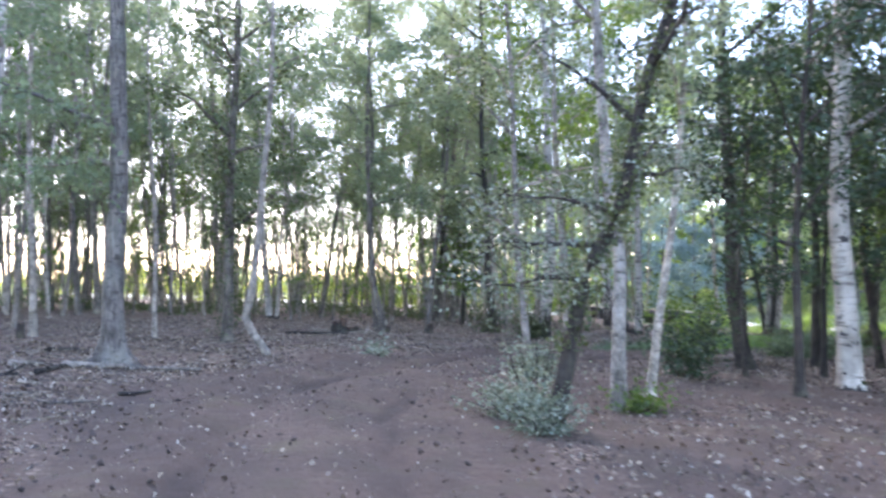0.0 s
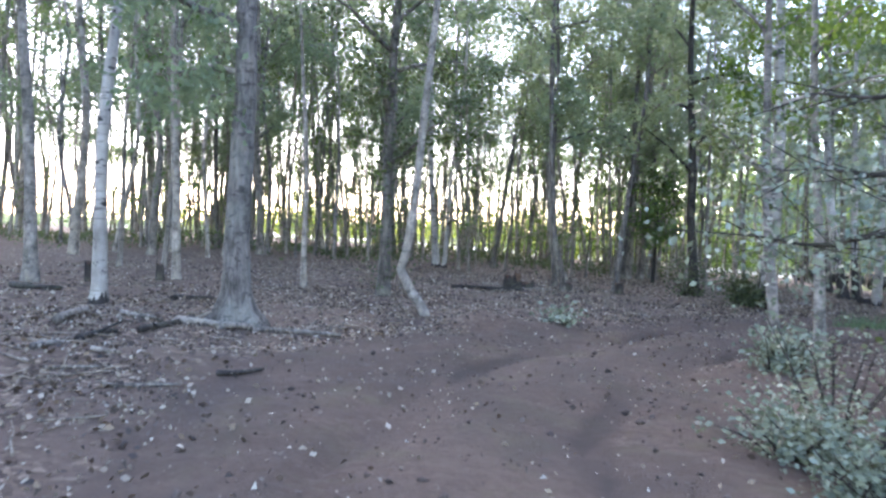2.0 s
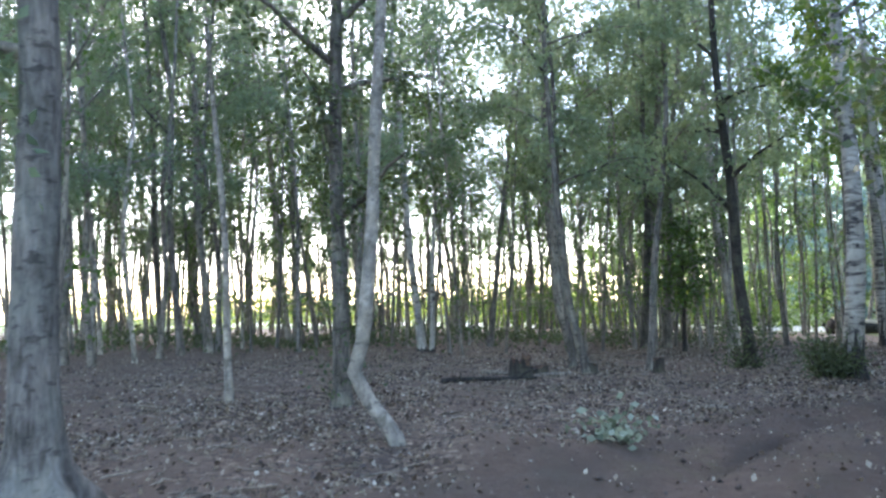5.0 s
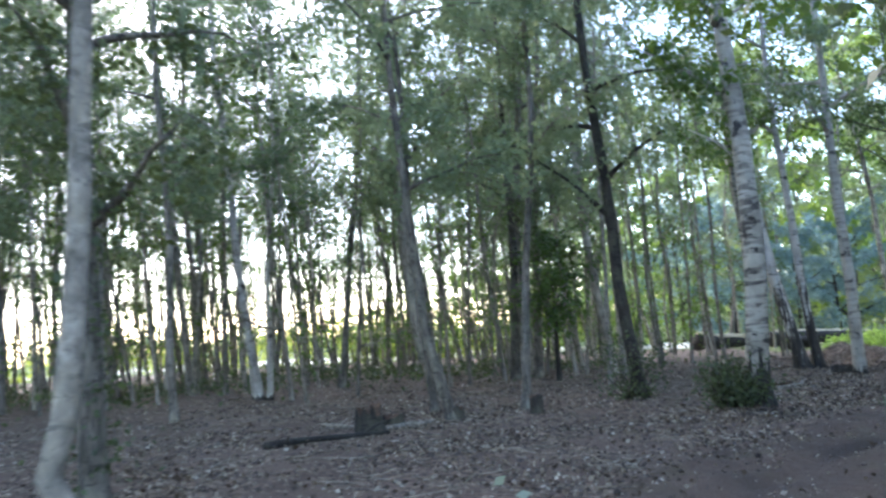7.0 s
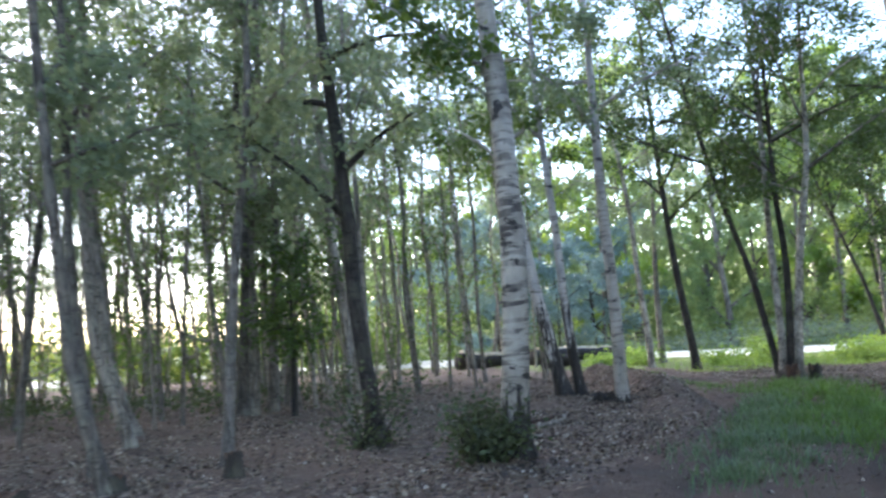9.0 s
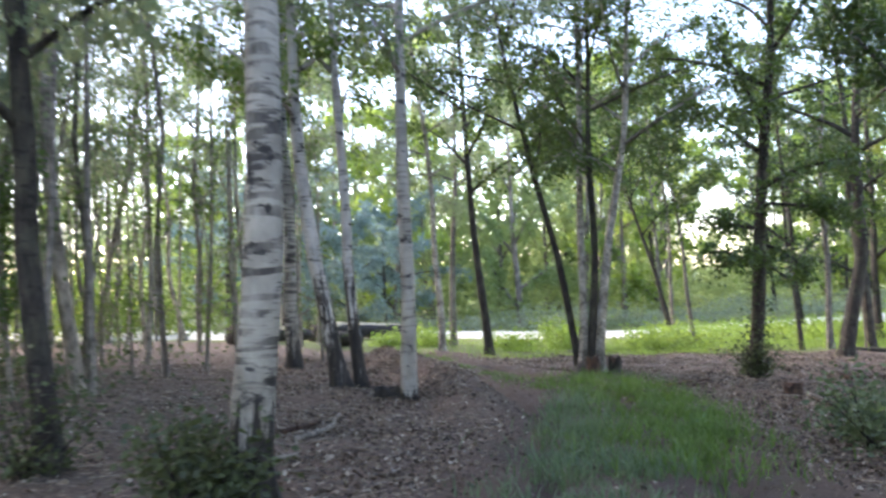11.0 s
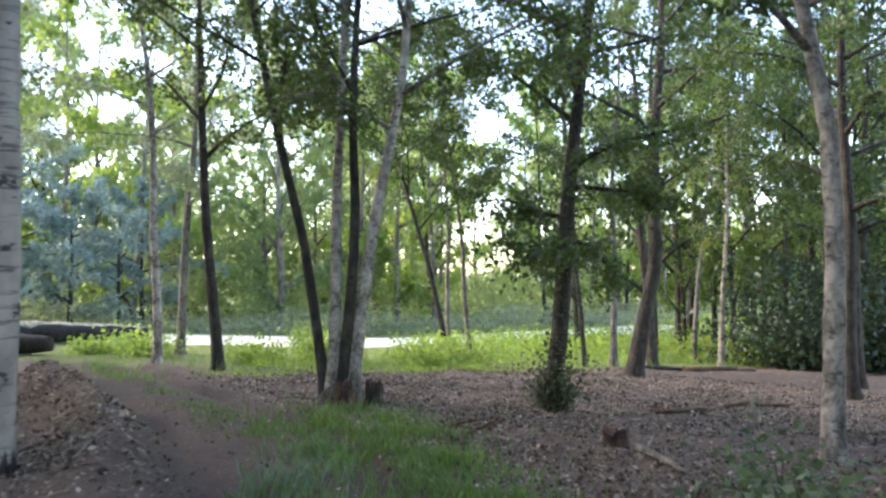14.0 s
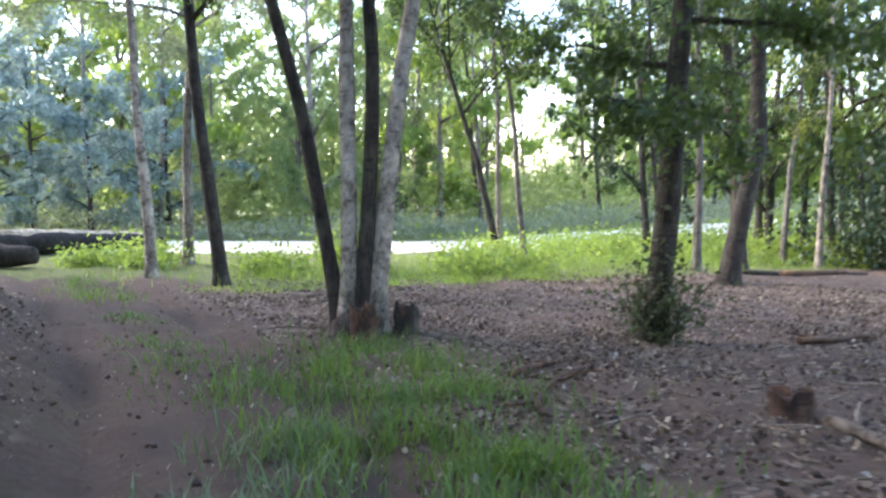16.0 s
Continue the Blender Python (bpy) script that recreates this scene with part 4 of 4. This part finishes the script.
plant_wood((0, 1, 10), -8, 22, 74, 100, 26, 9, apart=2.6, scale=(1.0, 1.4), tall=1.25)
for x, y, s in ((76, 80, 1.4), (82, 94, 1.5)):
    copy_thing(PROTO[7], pose(x, y, height(x, y), 0, 0, 50 * x) @ Matrix.Scale(s, 4))
for x, y, s in ((19.0, 68.6, 1.0), (21.3, 67.2, 0.85), (24.0, 67.4, 0.75), (14.0, 69.5, 1.1), (26.5, 70.0, 1.0)):
    copy_thing(PROTO[8], pose(x, y, height(x, y), 0, 0, 40 * x) @ Matrix.Scale(s, 4))
plant_wood((10,), 58, 110, 10, 44, 24, 11, apart=4)


# ---- undergrowth ----
bush("bramble_bush", 1.02, 9.85, 0.5, 0.48, LEAF_BRAMBLE, "grey-green bramble beside the track", 201, stems=22, leaves=1900, size=0.06, flat=0.5)
bush("bramble_bush", 1.22, 9.0, 0.45, 0.42, LEAF_BRAMBLE, "low grey-green bramble beside the track", 202, stems=24, leaves=1300, size=0.06, flat=0.5)
bush("bramble_bush", 1.75, 14.3, 0.45, 0.6, LEAF_BRAMBLE, "green bramble round a thin birch", 203, stems=12, leaves=900, size=0.09, flat=0.4)
bush("hazel_shrub", 1.3, 10.35, 0.5, 1.1, LEAF_BRAMBLE, "grey-green shrub with layered sprays under a leaning trunk", 213, stems=13, leaves=380, size=0.06, flat=0.65)
bush("bramble_bush", 3.0, 11.7, 0.4, 0.3, LEAF_GREEN, "low green weeds by a birch", 204, stems=10, leaves=600, size=0.09, flat=0.4)
bush("holly_bush", 4.7, 15.0, 0.9, 1.5, LEAF_DARK, "dark holly bush in shade", 205, stems=12, leaves=1700, size=0.09)
bush("holly_bush", 6.2, 19.2, 1.1, 2.0, LEAF_GREEN, "green holly bush in shade", 206, stems=13, leaves=1900, size=0.1)
bush("shoots", 2.72, 24.35, 0.42, 0.85, LEAF_OLIVE, "leafy shoots round a birch's foot", 208, stems=14, leaves=1300, size=0.08, category="shoots")
bush("shoots", 3.0, 24.3, 0.3, 0.5, LEAF_OLIVE, "dark leafy shoots round a birch's foot", 209, stems=10, leaves=800, size=0.08, category="shoots")
bush("shoots", 1.7, 26.6, 0.5, 0.5, LEAF_OLIVE, "low shoots round an alder's foot", 210, stems=9, leaves=500, size=0.08, category="shoots")
bush("shoots", 16.3, 30.4, 0.55, 0.95, LEAF_OLIVE, "leafy shoots round an oak's foot", 211, stems=14, leaves=800, size=0.08, category="shoots")
bush("seedling", -1.2, 16.6, 0.4, 0.25, LEAF_BRAMBLE, "small green seedling on bare soil", 212, stems=8, leaves=260, size=0.1, category="seedling", flat=0.5)
for k, (x, y, w, h) in enumerate(((9.6, 22.3, 0.7, 0.6), (10.4, 23.6, 0.9, 0.75), (11.3, 24.3, 0.8, 0.7), (10.0, 21.3, 0.8, 0.6), (11.6, 22.9, 0.8, 0.65))):
    bush("nettle_clump", x, y, w, h, LEAF_NETTLE, "dull green nettles and bramble in the litter", 220 + k, stems=14, leaves=1100, size=0.09, group="nettles", flat=0.3)
for k, (x, y, w, h) in enumerate(((17.2, 41.6, 0.9, 0.55), (18.8, 40.6, 1.0, 0.85), (19.6, 42.2, 1.1, 1.0), (16.1, 46.5, 1.0, 0.55), (21.6, 39.6, 1.2, 0.7), (22.9, 39.3, 1.2, 0.75), (23.8, 41.3, 1.2, 0.6), (26.8, 42.2, 1.1, 0.6), (30.5, 41.8, 1.3, 0.8), (34.2, 41.3, 1.3, 1.0), (38.0, 39.5, 1.3, 1.1), (36.5, 36.2, 1.1, 0.9), (31.5, 44.0, 1.3, 0.7), (14.6, 46.2, 0.8, 0.5), (20.9, 38.6, 0.9, 0.5), (42.0, 37.0, 1.4, 1.3), (15.4, 44.6, 1.0, 0.5), (33.0, 39.2, 1.2, 0.9))):
    bush("weed_clump", x, y, 1.3 * w, h, (LEAF_WEED, LEAF_WEED, LEAF_FRESH)[k % 3], "lush fresh green weeds at the clearing's edge", 240 + k, stems=18, leaves=1300, size=0.13, category="weeds", group="weeds at the clearing")


def leaf_bank(name, line, deep, tall, leaf, count, size, label, seed, category, base=0.0):
    """A long bank of leaves of uneven height, past counting."""
    rs = np.random.RandomState(seed)
    pts = np.array(line, float)
    seg = np.hypot(*np.diff(pts, axis=0).T)
    k = np.interp(rs.uniform(0, seg.sum(), count), np.concatenate([[0], np.cumsum(seg)]), np.arange(len(pts)))
    i = np.minimum(k.astype(int), len(pts) - 2)
    p = pts[i] + (pts[i + 1] - pts[i]) * (k - i)[:, None] + rs.normal(size=(count, 2)) * deep / 2
    s = p[:, 0] * 0.9 + p[:, 1] * 0.6
    top = tall * (0.55 + 0.25 * np.sin(s * 0.55 + seed) + 0.15 * np.sin(s * 1.7) + 0.12 * np.sin(s * 4.1))
    z = land(p[:, 0], p[:, 1]) + base + top * rs.uniform(0, 1, count) ** 0.7
    me = leaves_mesh(name, np.stack([p[:, 0], p[:, 1], z], 1), size, rs, leaf, 0.1)
    return tagged(new(name, me), label, category, kind="stuff")


leaf_bank("far_brush", [(-40, 62), (-22, 62), (-8, 60), (4, 58)], 3.0, 3.3, LEAF_YELLOW, 12000, 0.2, "sunlit yellow-green brush behind the thicket", 301, "brush")
leaf_bank("far_brush", [(-60, 34), (-44, 46), (-26, 55)], 3.0, 1.8, LEAF_BIRCH, 7000, 0.2, "low brush along the field's edge", 310, "brush")
leaf_bank("far_brush", [(-9, 60), (3, 59), (11, 61)], 3.0, 6.5, LEAF_GREEN, 12000, 0.24, "green brush behind the thicket", 302, "brush")
leaf_bank("undergrowth", [(-34, 27), (-20, 31), (-9, 37), (3, 40.5)], 5.0, 0.75, LEAF_OLIVE, 12000, 0.13, "dull olive undergrowth between the birches", 313, "undergrowth")
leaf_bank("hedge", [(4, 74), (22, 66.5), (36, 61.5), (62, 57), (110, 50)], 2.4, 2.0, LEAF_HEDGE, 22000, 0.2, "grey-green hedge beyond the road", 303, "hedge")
leaf_bank("far_wood", [(10, 104), (40, 100), (61, 95)], 8.0, 19, LEAF_HAZED, 22000, 0.85, "green wood far beyond the clearing", 304, "wood", base=0.5)
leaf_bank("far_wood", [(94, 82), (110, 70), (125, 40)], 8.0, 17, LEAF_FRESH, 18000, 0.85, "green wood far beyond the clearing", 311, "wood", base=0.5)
leaf_bank("far_brush", [(55, 102), (75, 94), (98, 84)], 6.0, 8.5, LEAF_HAZED, 10000, 0.6, "pale hazy brush across the far meadow", 312, "brush")
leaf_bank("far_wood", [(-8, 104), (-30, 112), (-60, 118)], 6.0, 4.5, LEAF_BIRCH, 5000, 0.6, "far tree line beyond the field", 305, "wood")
leaf_bank("far_brush", [(4, 80), (24, 74), (40, 70), (64, 64)], 3.0, 5.5, LEAF_HAZED, 12000, 0.34, "pale brush added for misty brightness beyond the road", 316, "brush")
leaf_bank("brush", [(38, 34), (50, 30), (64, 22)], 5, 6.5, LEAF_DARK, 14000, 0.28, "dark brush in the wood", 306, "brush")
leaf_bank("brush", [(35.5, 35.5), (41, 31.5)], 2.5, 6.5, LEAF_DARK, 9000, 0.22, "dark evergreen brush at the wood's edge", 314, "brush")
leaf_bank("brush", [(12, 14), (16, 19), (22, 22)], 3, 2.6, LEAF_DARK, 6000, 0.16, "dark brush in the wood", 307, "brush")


leaf_bank("verge_weeds", [(31, 47.5), (38, 45.5), (46, 43.5), (62, 40)], 2.6, 1.1, LEAF_WEED, 12000, 0.17, "tall green weeds along the road's verge", 308, "weeds")
leaf_bank("verge_weeds", [(37, 46.4), (46, 44), (62, 40.5)], 1.6, 2.1, LEAF_WEED, 7000, 0.17, "tall green weeds hiding the road", 315, "weeds")
leaf_bank("verge_weeds", [(30, 42.5), (40, 40), (52, 36)], 3.0, 1.0, LEAF_WEED, 8000, 0.15, "green nettles before the dark wood", 309, "weeds")


def grass(name, line, half, count, tall, label, seed, leaf=LEAF_GRASS):
    """Grass blades along a strip of the plan."""
    rs = np.random.RandomState(seed)
    pts = np.array(line, float)
    seg = np.hypot(*np.diff(pts, axis=0).T)
    k = np.interp(rs.uniform(0, seg.sum(), count), np.concatenate([[0], np.cumsum(seg)]), np.arange(len(pts)))
    i = np.minimum(k.astype(int), len(pts) - 2)
    p = pts[i] + (pts[i + 1] - pts[i]) * (k - i)[:, None] + rs.normal(size=(count, 2)) * half * 0.6
    tuft = 0.55 + 0.45 * np.sin(p[:, 0] * 2.6 + 1.5 * np.sin(p[:, 1] * 1.9)) * np.sin(p[:, 1] * 2.2 + np.sin(p[:, 0] * 3.3)) + 0.12 * np.sin(p[:, 0] * 9 + p[:, 1] * 7)
    tuft = np.clip(tuft, 0, 1)
    keep = rs.uniform(0, 1, count) < 0.06 + 0.94 * tuft ** 2
    p = p[keep]
    n = len(p)
    foot = np.stack([p[:, 0], p[:, 1], land(p[:, 0], p[:, 1]) - 0.01], 1)
    a, lean = rs.normal(size=n) * 1.6 + 2.0 * np.sin(p[:, 0] * 2.3 + p[:, 1] * 1.7), rs.uniform(0.2, 1.25, n)
    h = tall * rs.uniform(0.35, 1.1, n) * (0.6 + 0.5 * tuft[keep])
    d = np.stack([np.cos(a), np.sin(a), np.zeros(n)], 1)
    s = np.stack([-np.sin(a), np.cos(a), np.zeros(n)], 1) * rs.uniform(0.004, 0.009, n)[:, None] * (1 + tall)
    mid = foot + d * (lean * h * 0.35)[:, None] + np.array([0, 0, 1]) * (h * 0.6)[:, None]
    tip = foot + d * (lean * h)[:, None] + np.array([0, 0, 1]) * (h * 0.95)[:, None]
    v = np.stack([foot - s, foot + s, mid + s * 0.7, mid - s * 0.7, tip], 1).reshape(-1, 3)
    f = []
    for q in range(n):
        b = q * 5
        f += [(b, b + 1, b + 2, b + 3), (b + 3, b + 2, b + 4)]
    me = mesh_of(name, v.tolist(), f, leaf, False)
    return tagged(new(name, me), label, "grass", kind="stuff")


grass("grass", [(7.8, 24.0), (9.4, 25.8), (10.9, 27.8), (12.0, 30.2), (12.7, 32.0)], 0.95, 17000, 0.27, "lush green grass tufts on the track's shoulder", 401)
grass("grass", [(4.9, 22.2), (6.3, 23.6), (7.8, 25.4)], 0.75, 5200, 0.2, "dark green sedge growing over the track", 408, LEAF_SEDGE)
grass("grass", [(7.6, 25.6), (9.0, 27.4), (10.6, 29.6)], 0.5, 3000, 0.24, "blue-green sedge tufts beside the track", 407, LEAF_SEDGE)
grass("grass", [(16, 40.5), (22, 39.5), (30, 39.5), (40, 37)], 2.2, 12000, 0.45, "long green grass at the clearing's edge", 402, LEAF_WEED)
grass("grass", [(15, 47), (22, 45.5), (30, 43.5), (42, 41)], 3.5, 12000, 0.16, "bright grass in the clearing", 403, LEAF_WEED)
grass("grass", [(12.3, 38.0), (12.9, 41.5), (13.8, 44)], 0.5, 1500, 0.2, "sparse grass on the track", 404)
grass("grass", [(10.6, 30.6), (11.3, 33.5), (12.0, 36.5)], 0.4, 1300, 0.11, "sparse low grass along the track's crown", 405)
grass("grass", [(14.6, 38.9), (17, 38.2), (20, 37.9), (24, 37.7)], 0.7, 6000, 0.16, "low mossy green fringe before the clearing", 406, LEAF_WEED)

# ---- leaf litter ----
def litter(count, seed, size):
    rs = np.random.RandomState(seed)
    p = np.stack([rs.uniform(-13, 27, count), rs.uniform(4, 40, count)], 1)
    d, _ = along(CAM_LINE + [(13, 30), (20, 34)], p[:, 0], p[:, 1])
    track, green, _ = cover(p[:, 0], p[:, 1])
    keep = rs.uniform(0, 1, count) < np.clip(1.25 - d / 14, 0.04, 1) * (0.22 + 0.78 * smooth(-0.2, 0.6, np.sin(p[:, 0] * 1.3 + 2 * np.sin(p[:, 1] * 0.7)) * np.sin(p[:, 1] * 1.1 + p[:, 0] * 0.4) + rs.normal(size=count) * 0.3)) * (1 - 0.93 * track) * (1 - 0.6 * green)
    p = p[keep]
    at = np.stack([p[:, 0], p[:, 1], land(p[:, 0], p[:, 1]) + rs.uniform(0.006, 0.03, len(p))], 1)
    me = leaves_mesh("leaf_litter", at, size, rs, LEAF_DRY, 0.0, 0.7, 0.55, 4 if size > 0.05 else 3)
    return tagged(new("leaf_litter", me), "pale dry fallen leaves scattered over soil", "leaf litter", kind="stuff")


litter(270000, 500, 0.062)
litter(240000, 502, 0.045)


def crumbs(count, seed):
    """Leaf scraps and clods on the bare track, past counting."""
    rs = np.random.RandomState(seed)
    p = np.stack([rs.uniform(-6, 16, count), rs.uniform(3, 36, count)], 1)
    d, _ = along(TRACK, p[:, 0], p[:, 1])
    ridge = np.exp(-((d - 1.25) / 0.3) ** 2) + np.exp(-((d - 0.5) / 0.2) ** 2)
    keep = (d < 4.5) & (rs.uniform(0, 1, count) < (0.12 + 0.6 * ridge) * (0.4 + 0.6 * np.sin(p[:, 0] * 2.1 + np.sin(p[:, 1] * 1.7)) ** 2))
    p = p[keep]
    at = np.stack([p[:, 0], p[:, 1], land(p[:, 0], p[:, 1]) + rs.uniform(0.003, 0.02, len(p))], 1)
    me = leaves_mesh("leaf_scraps", at, 0.03, rs, LEAF_DRY, 0.0, 0.8, 0.5, 3)
    return tagged(new("leaf_scraps", me), "small dry leaf scraps trodden into bare soil", "leaf litter", kind="stuff")


crumbs(60000, 501)

def clods(count, seed):
    """Clods of soil along the ruts and the churned edges of the track, past counting."""
    rs = np.random.RandomState(seed)
    p = np.stack([rs.uniform(-6, 14, count), rs.uniform(4, 34, count)], 1)
    d, _ = along(TRACK, p[:, 0], p[:, 1])
    edge = np.exp(-((d - 1.75) / 0.3) ** 2) + 0.7 * np.exp(-((d - 1.2) / 0.18) ** 2) + 0.5 * np.exp(-((d - 0.45) / 0.18) ** 2) + 0.1 * (d < 3.5)
    p = p[rs.uniform(0, 1, count) < edge * (0.25 + 0.75 * np.sin(p[:, 0] * 1.9 + 2 * np.sin(p[:, 1] * 1.3)) ** 2)]
    n = len(p)
    r = 0.01 + 0.035 * rs.uniform(0, 1, n) ** 3
    ball = np.array([(1, 0, 0), (0, 1, 0), (-1, 0, 0), (0, -1, 0), (0, 0, 0.8), (0, 0, -0.6)], float)
    v = ball[None] * r[:, None, None] * rs.uniform(0.6, 1.35, (n, 6, 1)) + rs.normal(size=(n, 6, 3)) * r[:, None, None] * 0.22
    turn = rs.uniform(0, 6.28, n)
    c, k = np.cos(turn)[:, None], np.sin(turn)[:, None]
    v = np.stack([v[..., 0] * c - v[..., 1] * k, v[..., 0] * k + v[..., 1] * c, v[..., 2]], -1)
    v += np.stack([p[:, 0], p[:, 1], land(p[:, 0], p[:, 1]) + 0.3 * r], 1)[:, None]
    tri = np.array([(0, 1, 4), (1, 2, 4), (2, 3, 4), (3, 0, 4), (1, 0, 5), (2, 1, 5), (3, 2, 5), (0, 3, 5)])
    f = (np.arange(n)[:, None, None] * 6 + tri[None]).reshape(-1, 3)
    return tagged(new("soil_clods", mesh_of("soil_clods", v.reshape(-1, 3).tolist(), f.tolist(), SOIL)), "dark crumbled soil clods along the track's ruts", "soil", kind="stuff")


clods(15000, 503)

# ---- fallen wood and stumps ----
for k, (x0, y0, x1, y1, r, fork) in enumerate(((-6.83, 11.8, -7.2, 12.95, 0.065, 1), (-5.98, 12.15, -5.95, 13.35, 0.05, 2), (-5.95, 12.95, -4.9, 12.98, 0.06, 1), (-4.9, 12.98, -3.85, 13.4, 0.045, 2), (-6.0, 11.05, -6.2, 12.0, 0.05, 1), (-6.95, 13.26, -6.3, 12.98, 0.045, 1), (-6.51, 12.6, -6.85, 13.1, 0.035, 0), (-7.13, 14.9, -7.15, 16.0, 0.055, 0), (-5.17, 10.1, -4.93, 10.2, 0.03, 1), (-5.62, 9.85, -5.47, 10.1, 0.035, 1), (-10.2, 15.05, -9.05, 14.75, 0.06, 1), (-5.2, 9.5, -4.75, 9.78, 0.02, 0), (-4.5, 9.3, -4.05, 9.75, 0.022, 4), (-4.0, 10.3, -3.7, 10.7, 0.03, 2), (-3.8, 24.9, -3.0, 24.3, 0.045, 3), (-2.9, 24.1, -2.0, 24.5, 0.05, 2), (-4.2, 22.6, -2.6, 23.4, 0.06, 2), (4.5, 27.2, 5.75, 28.55, 0.05, 1), (3.4, 26.2, 4.3, 26.5, 0.04, 2))):
    fallen("fallen_branch", x0, y0, x1, y1, r, (WOOD_PALE, BARK_DARK)[k % 3 == 1], ("pale barkless branch lying on leaf litter", "dark branch lying on leaf litter")[k % 3 == 1], 600 + k, fork=fork, group="fallen branches")
for k, (x0, y0, x1, y1, r, fork) in enumerate(((13.4, 30.1, 14.5, 30.0, 0.04, 2), (12.5, 28.86, 14.3, 29.94, 0.035, 3), (17.7, 29.3, 18.8, 28.8, 0.05, 1), (4.6, 27.97, 5.7, 29.0, 0.04, 1), (29.6, 35.4, 31.2, 34.2, 0.1, 0), (19.8, 29.0, 20.9, 28.3, 0.05, 1))):
    fallen("fallen_branch", x0, y0, x1, y1, r, WOOD_ROT, "dark rotten branch lying on leaf litter", 630 + k, fork=fork, group="fallen branches")
fallen("log", 13.95, 27.3, 13.0, 26.0, 0.055, WOOD_DEAD, "pale barkless log beside a stump", 650, "log", fork=1, bend=0.04)
fallen("log", 28.6, 36.4, 32.0, 34.0, 0.08, BARK_DARK, "long dark log at the grass edge", 651, "log", bend=0.02)


def bare_top(log, x0, y0, x1, y1, r):
    """A pale strip laid along a felled log in place of sunlight on its top."""
    k = np.linspace(0.06, 0.94, 12)
    x, y = x0 + (x1 - x0) * k, y0 + (y1 - y0) * k
    girth = r * (1 - 0.45 * k)
    c = np.stack([x - x0, y - y0, land(x, y) - height(x0, y0) + 0.8 * r + 0.78 * girth], 1)
    me = mesh_of("bare_top", *tube(c, girth * 0.5 * (1 + 0.12 * np.sin(14 * k)), 10), WOOD_CUT)
    part("bare_top", me, log, "pale strip in place of sunlight on the log")


bare_top(fallen("log", 13.2, 51.2, 19.6, 53.9, 0.4, BARK_BLACK, "huge dark felled log with sunlit top made pale", 652, "log", sides=16, bend=0.01), 13.2, 51.2, 19.6, 53.9, 0.4)
bare_top(fallen("log", 9.3, 50.0, 12.9, 51.0, 0.4, BARK_BLACK, "dark felled log with sunlit top made pale", 653, "log", sides=16, bend=0.02), 9.3, 50.0, 12.9, 51.0, 0.4)
fallen("log", 12.0, 46.6, 13.2, 45.8, 0.36, BARK_BLACK, "short thick dark log end", 654, "log", sides=16, bend=0.02)
stump(14.0, 27.6, 0.36, 0.17, WOOD_ROT, WOOD_ROT, "rotten red-brown stump with a ragged top", 660, 0.06)
stump(17.8, 27.5, 0.15, 0.38, WOOD_CUT, WOOD_CUT, "small pale broken stump", 661, 0.08)
stump(13.58, 32.92, 0.74, 0.24, BARK_BROWN, WOOD_ROT, "gnarled stool from which several trunks rise", 670, 0.14)
stump(13.35, 32.45, 0.3, 0.42, WOOD_ROT, WOOD_ROT, "rotten red-brown burr on a tree stool", 671, 0.1)
stump(14.02, 32.48, 0.3, 0.32, BARK_DARK, WOOD_ROT, "dark burred stump against a tree stool", 662, 0.13)
stump(7.3, 30.6, 0.46, 0.17, BARK_BLACK, BARK_BLACK, "low black mossy stump in leaf litter", 663, 0.1)
stump(-9.88, 16.6, 0.12, 0.35, BARK_DARK, WOOD_ROT, "small black stump in leaf litter", 664, 0.05)
stump(-9.2, 17.9, 0.16, 0.3, BARK_DARK, WOOD_ROT, "small black stump in leaf litter", 665, 0.05)
stump(-2.95, 24.2, 0.42, 0.36, BARK_DARK, WOOD_ROT, "small black broken stump among sticks", 666, 0.15)
stump(-1.6, 24.9, 0.3, 0.2, BARK_DARK, WOOD_ROT, "low dark stump in litter", 667, 0.05)
stump(-0.23, 25.2, 0.22, 0.3, BARK_DARK, WOOD_ROT, "low dark stump in litter", 668, 0.05)
stump(-2.6, 24.6, 0.35, 0.18, BARK_DARK, WOOD_ROT, "low dark stump in litter", 669, 0.05)


def twig_litter(count, seed):
    """Short dead twigs strewn over the floor."""
    rs = np.random.RandomState(seed)
    chunks = []
    while len(chunks) < count:
        x, y = rs.uniform(-11, 22), rs.uniform(6, 36)
        d = float(along(CAM_LINE + [(13, 30)], x, y)[0])
        if d > 13 or rs.uniform() < d / 16 or float(cover(np.array(x), np.array(y))[0]) > 0.1:
            continue
        ln, a = rs.uniform(0.15, 0.5) + 0.7 * rs.uniform() ** 4, rs.uniform(0, 6.28)
        k = np.linspace(-0.5, 0.5, 4)
        px, py = x + np.cos(a) * ln * k + rs.normal(size=4) * 0.02, y + np.sin(a) * ln * k + rs.normal(size=4) * 0.02
        r = rs.uniform(0.005, 0.014)
        c = np.stack([px, py, land(px, py) + r + rs.uniform(0, 0.03, 4)], 1)
        chunks.append(tube(c, np.linspace(r, r * 0.5, 4), 4))
    return tagged(new("twig_litter", mesh_of("twig_litter", *merged(chunks), WOOD_DEAD)), "short dead twigs strewn over leaf litter", "twigs", kind="stuff")


twig_litter(1500, 700)
